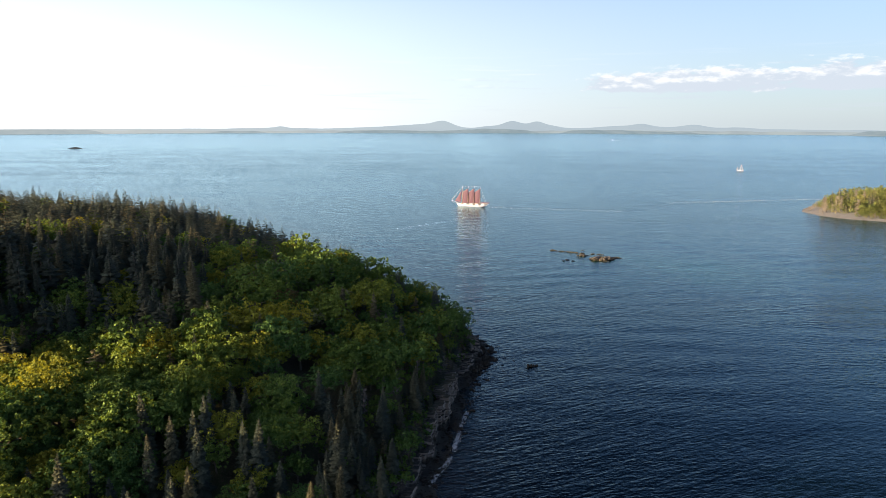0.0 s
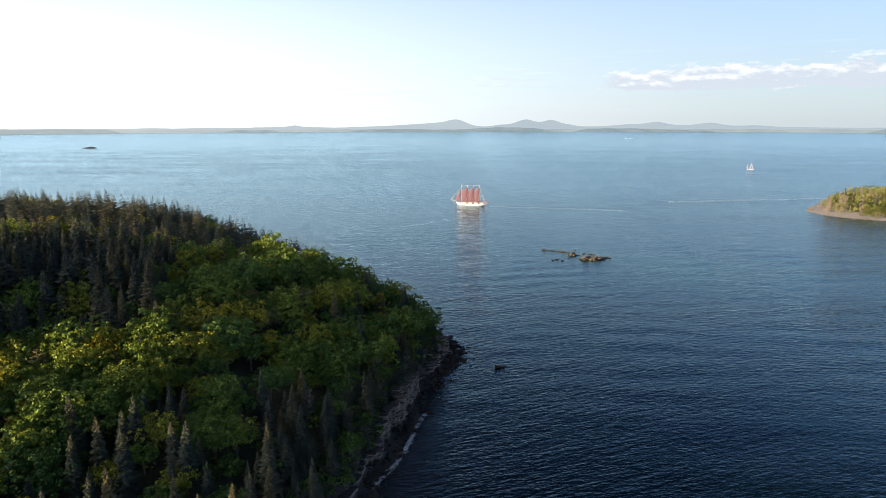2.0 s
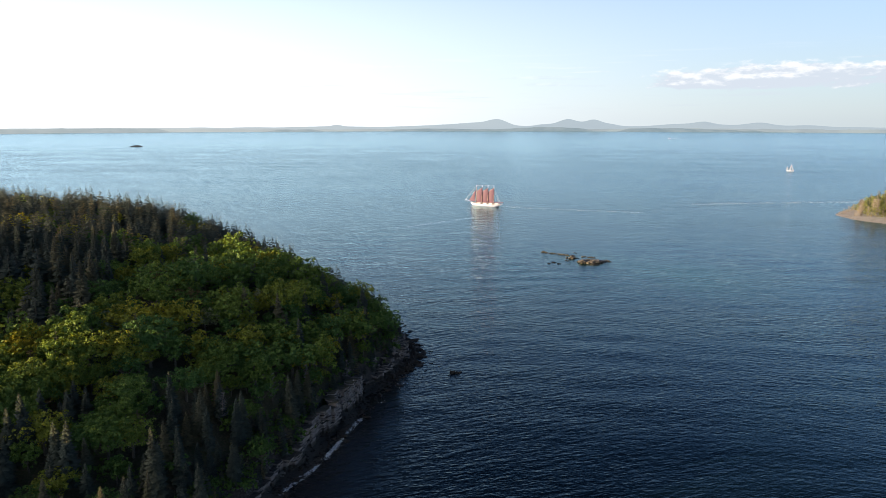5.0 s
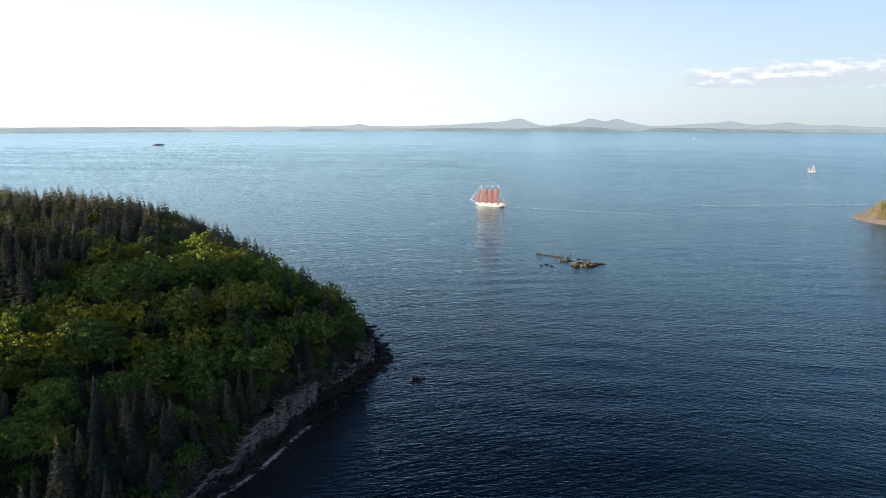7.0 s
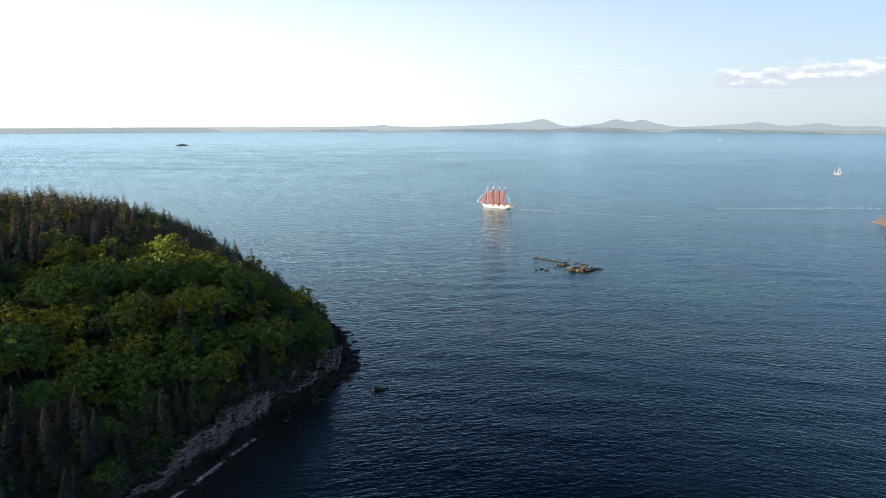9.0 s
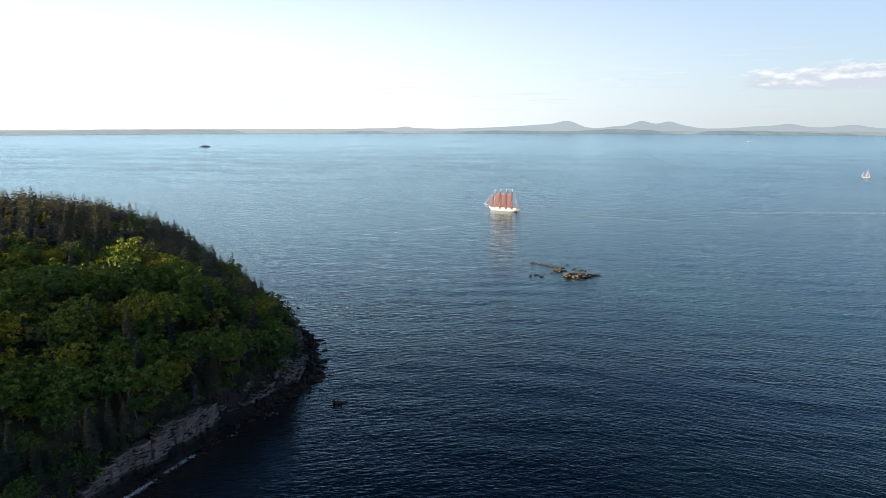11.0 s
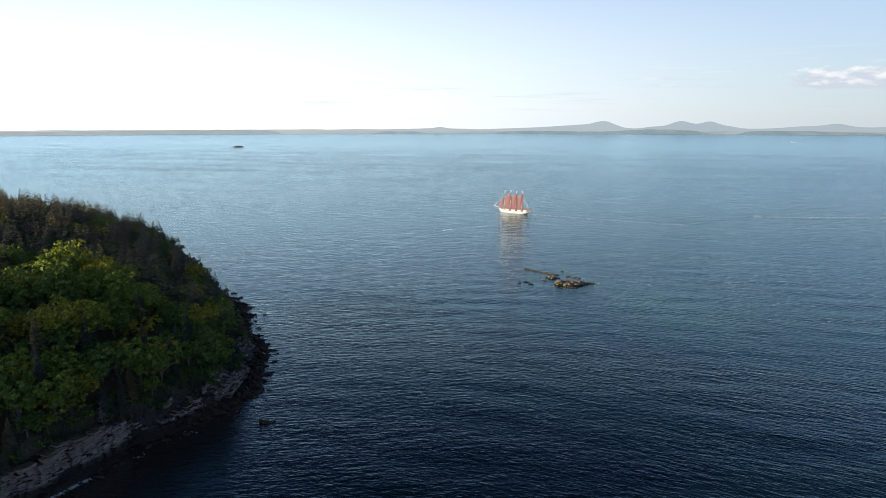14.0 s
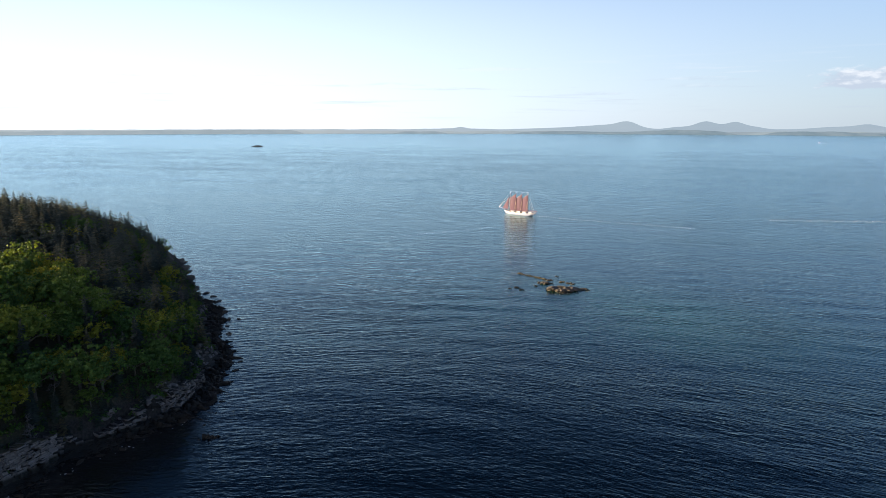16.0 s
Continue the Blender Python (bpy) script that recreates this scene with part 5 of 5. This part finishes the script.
def sail(name, corners, belly, mat_, root, label=""):
    """A sail of cloth with a belly to leeward: a quad (or a triangle with two corners at one place), doubled to have thickness."""
    a, b_, c, d = [Vector(p) for p in corners]
    n_, v, f = 8, [], []
    for side in (0.02, -0.02):
        for i in range(n_ + 1):
            for k in range(n_ + 1):
                s, t = i / n_, k / n_
                p = (a * (1 - s) + b_ * s) * (1 - t) + (d * (1 - s) + c * s) * t
                p.y += belly * 4 * s * (1 - s) * (0.35 + 2.2 * t * (1 - t)) + side
                v.append(p)
    w = n_ + 1
    for i in range(n_):
        for k in range(n_):
            o = i * w + k
            f.append((o, o + 1, o + w + 1, o + w))
            o += w * w
            f.append((o, o + w, o + w + 1, o + 1))
    return part(name, mesh_of(name, v, f, mat_, True), root, label)


def box(lo, hi):
    v = [(x, y, z) for x in (lo[0], hi[0]) for y in (lo[1], hi[1]) for z in (lo[2], hi[2])]
    return v, [(0, 1, 3, 2), (4, 6, 7, 5), (0, 4, 5, 1), (2, 3, 7, 6), (0, 2, 6, 4), (1, 5, 7, 3)]


def house(name, lo, hi, mat_, root, label=""):
    bm = bmesh.new()
    vs = [bm.verts.new(p) for p in box(lo, hi)[0]]
    for q in box(lo, hi)[1]:
        bm.faces.new([vs[i] for i in q])
    bmesh.ops.bevel(bm, geom=bm.edges[:], offset=0.12, segments=2, affect="EDGES")
    return part(name, bm_mesh(name, bm, mat_), root, label)


def make_schooner():
    root = tagged(new("schooner"), "white four-masted schooner under dark red sails", "ship")
    (v, f), (dv, df) = hull_arrays(37.0, 7.0, 2.25, 2.0)
    hull = part("hull", mesh_of("hull", v, f, M_WHITE, True), root, "white painted hull")
    part("deck", mesh_of("deck", dv, df, M_DECK), root, "worn teak deck")
    # a rail along both sides, and a thin dark line at the water
    for s in (1, -1):
        pts = [(p[0], s * (abs(p[1]) + 0.10), p[2] + 0.80) for p in dv[::2]]
        part("rail", mesh_of("rail", *tube(pts, [0.11] * len(pts), 5), M_SPAR), root, "varnished rail")
    mast_x = (11.4, 4.2, -3.0, -10.1)
    tops = []
    for i, x in enumerate(mast_x):
        rake = -0.35
        top = (x + rake, 0, 22.6 if i else 22.2)
        m = spar("mast", (x, 0, 1.2), (x + rake * 0.8, 0, 17.5), 0.24, 0.19, M_SPAR, root)
        part("topmast", mesh_of("topmast", *joined([tube([(x + rake * 0.8, 0, 16.8), top], [0.17, 0.12], 7)]), M_SPAR), m)
        part("masthead", mesh_of("masthead", *joined([tube([(top[0], 0, 20.6), (top[0], 0, 22.9)], [0.24, 0.20], 7)]), M_WHITE), m, "white painted masthead")
        tops.append(Vector(top))
    spar("bowsprit", (16.0, 0, 4.1), (25.2, 0, 6.0), 0.24, 0.12, M_WHITE, root, "white bowsprit")
    side = 0.35
    for i, x in enumerate(mast_x):
        aft = mast_x[i + 1] - 0.7 if i < 3 else x - 12.6
        tack, clew = (x - 0.3, 0, 3.6), (aft, side * 2.0, 3.9 if i < 3 else 4.4)
        spar("boom", (x - 0.25, 0, 3.4), clew, 0.15, 0.11, M_SPAR, root)
        if i < 3:
            throat, peak = (x - 0.55, 0, 15.6), (aft - 0.1, side * 2.4, 20.4)
            spar("gaff", (x - 0.4, 0, 15.7), (Vector(peak) + Vector((-0.3, 0, 0.2))), 0.13, 0.08, M_SPAR, root)
            sail("sail", (tack, clew, peak, throat), 0.9, M_SAIL, root, "dark red gaff sail")
        else:
            sail("furled_sail", ((x - 0.4, 0, 4.2), (aft + 0.6, side * 1.8, 4.7), (aft + 0.6, side * 1.8, 5.3), (x - 0.4, 0, 5.0)), 0.25, M_SAIL, root, "dark red sail furled on its boom")
    sail("jib", ((20.5, 0, 5.6), (12.6, 1.4, 4.4), (11.6, 0.2, 18.0), (12.0, 0, 17.6)), 0.7, M_SAIL, root, "dark red triangular jib")
    wires = []
    for i in range(4):
        t = tops[i]
        for s in (1, -1):
            wires.append(tube([(mast_x[i] - 0.3, 3.3 * s, 2.6), (t.x, 0, 16.8)], [0.045, 0.045], 4))
            wires.append(tube([(mast_x[i] - 1.3, 3.3 * s, 2.6), (t.x, 0, 16.8)], [0.045, 0.045], 4))
        if i < 3:
            wires.append(tube([tops[i], tops[i + 1]], [0.04, 0.04], 4))
    for h in (21.8, 17.6):
        wires.append(tube([(25.0, 0, 6.0), (tops[0].x, 0, h)], [0.05, 0.05], 4))
    wires.append(tube([(tops[3].x, 0, 21.8), (-18.4, 0, 3.4)], [0.05, 0.05], 4))
    wires.append(tube([(-18.0, 1.5, 3.2), (tops[3].x, 0, 17.2)], [0.05, 0.05], 4))
    wires.append(tube([(25.0, 0, 5.9), (19.6, 0, 0.6)], [0.05, 0.05], 4))
    part("rigging", mesh_of("rigging", *joined(wires), M_ROPE), root)
    for lo, hi in (((5.6, -1.3, 1.9), (9.4, 1.3, 3.5)), ((-2.0, -1.4, 1.8), (2.6, 1.4, 3.4)), ((-9.0, -1.5, 1.9), (-4.6, 1.5, 3.5)), ((-15.8, -1.5, 2.1), (-12.0, 1.5, 3.7))):
        house("deckhouse", lo, hi, M_WHITE, root)
    house("dinghy", (-20.6, -1.5, 2.4), (-19.4, 1.5, 3.2), M_WHITE, root, "small white dinghy on stern davits")
    root.matrix_basis = pose(41, 709.5, 0, 0, 1.0, math.degrees(math.atan2(0.42, -0.90)))


make_schooner()


def make_sloop():
    root = tagged(new("sailing_boat"), "small white yacht with cream sails set", "boat")
    (v, f), (dv, df) = hull_arrays(13.5, 3.6, 1.2, 0.7, 16, 7)
    part("hull", mesh_of("hull", v, f, M_WHITE, True), root)
    part("deck", mesh_of("deck", dv, df, M_DECK), root)
    spar("mast", (1.0, 0, 0.8), (0.8, 0, 15.0), 0.13, 0.08, M_SPAR, root)
    spar("mizzen_mast", (-5.0, 0, 0.8), (-5.2, 0, 10.0), 0.11, 0.07, M_SPAR, root)
    sail("mainsail", ((0.8, 0, 2.2), (-3.0, 0.6, 2.3), (0.6, 0.1, 13.4), (0.8, 0, 14.2)), 0.4, M_CLOTH, root)
    sail("mizzen", ((-5.2, 0, 2.2), (-8.0, 0.4, 2.4), (-5.3, 0.1, 9.2), (-5.2, 0, 9.2)), 0.25, M_CLOTH, root)
    sail("jib", ((5.6, 0, 1.9), (2.6, 0.7, 2.2), (1.1, 0.1, 12.0), (1.3, 0, 12.0)), 0.4, M_CLOTH, root)
    house("cabin", (-2.0, -0.9, 0.7), (2.8, 0.9, 1.6), M_WHITE, root)
    root.matrix_basis = pose(590, 1254, 0, 0, 2, -28)


make_sloop()


def make_motor_boat():
    root = tagged(new("motor_boat"), "small white motor boat far out on the bay", "boat")
    (v, f), (dv, df) = hull_arrays(13, 4.2, 1.7, 0.6, 14, 7)
    part("hull", mesh_of("hull", v, f, M_WHITE, True), root)
    part("deck", mesh_of("deck", dv, df, M_WHITE), root)
    house("wheelhouse", (-1.0, -1.4, 1.0), (3.4, 1.4, 4.2), M_WHITE, root)
    house("windscreen", (3.35, -1.2, 2.6), (3.55, 1.2, 3.7), M_DARK, root)
    root.matrix_basis = pose(905, 3450, 0, 0, 0, 175)


make_motor_boat()
foam_patch("wake_foam", "thin white wake behind the motor boat", [(911, 3450), (930, 3448), (968, 3445)], 1.6, 420, 64, 1.6)
# these flakes also stand in for the paler reflection of calm wake water
foam_patch("schooner_wake", "faint pale wake trailing behind the schooner", [(60, 703.5), (75, 698), (100, 691), (150, 680), (200, 668)], 2.2, 1300, 65, 0.15, True)
foam_patch("bow_wave_sheen", "pale flakes for the sheen of a faint line spreading from the schooner", [(34, 622), (20, 606), (-6, 578), (-33, 548)], 1.8, 220, 66, 0.13, True)
foam_patch("old_wake_sheen", "pale flakes for the sheen of an old wake on calm water", [(274, 742), (340, 757), (410, 771), (481, 784)], 3.2, 3000, 67, 0.15, True)
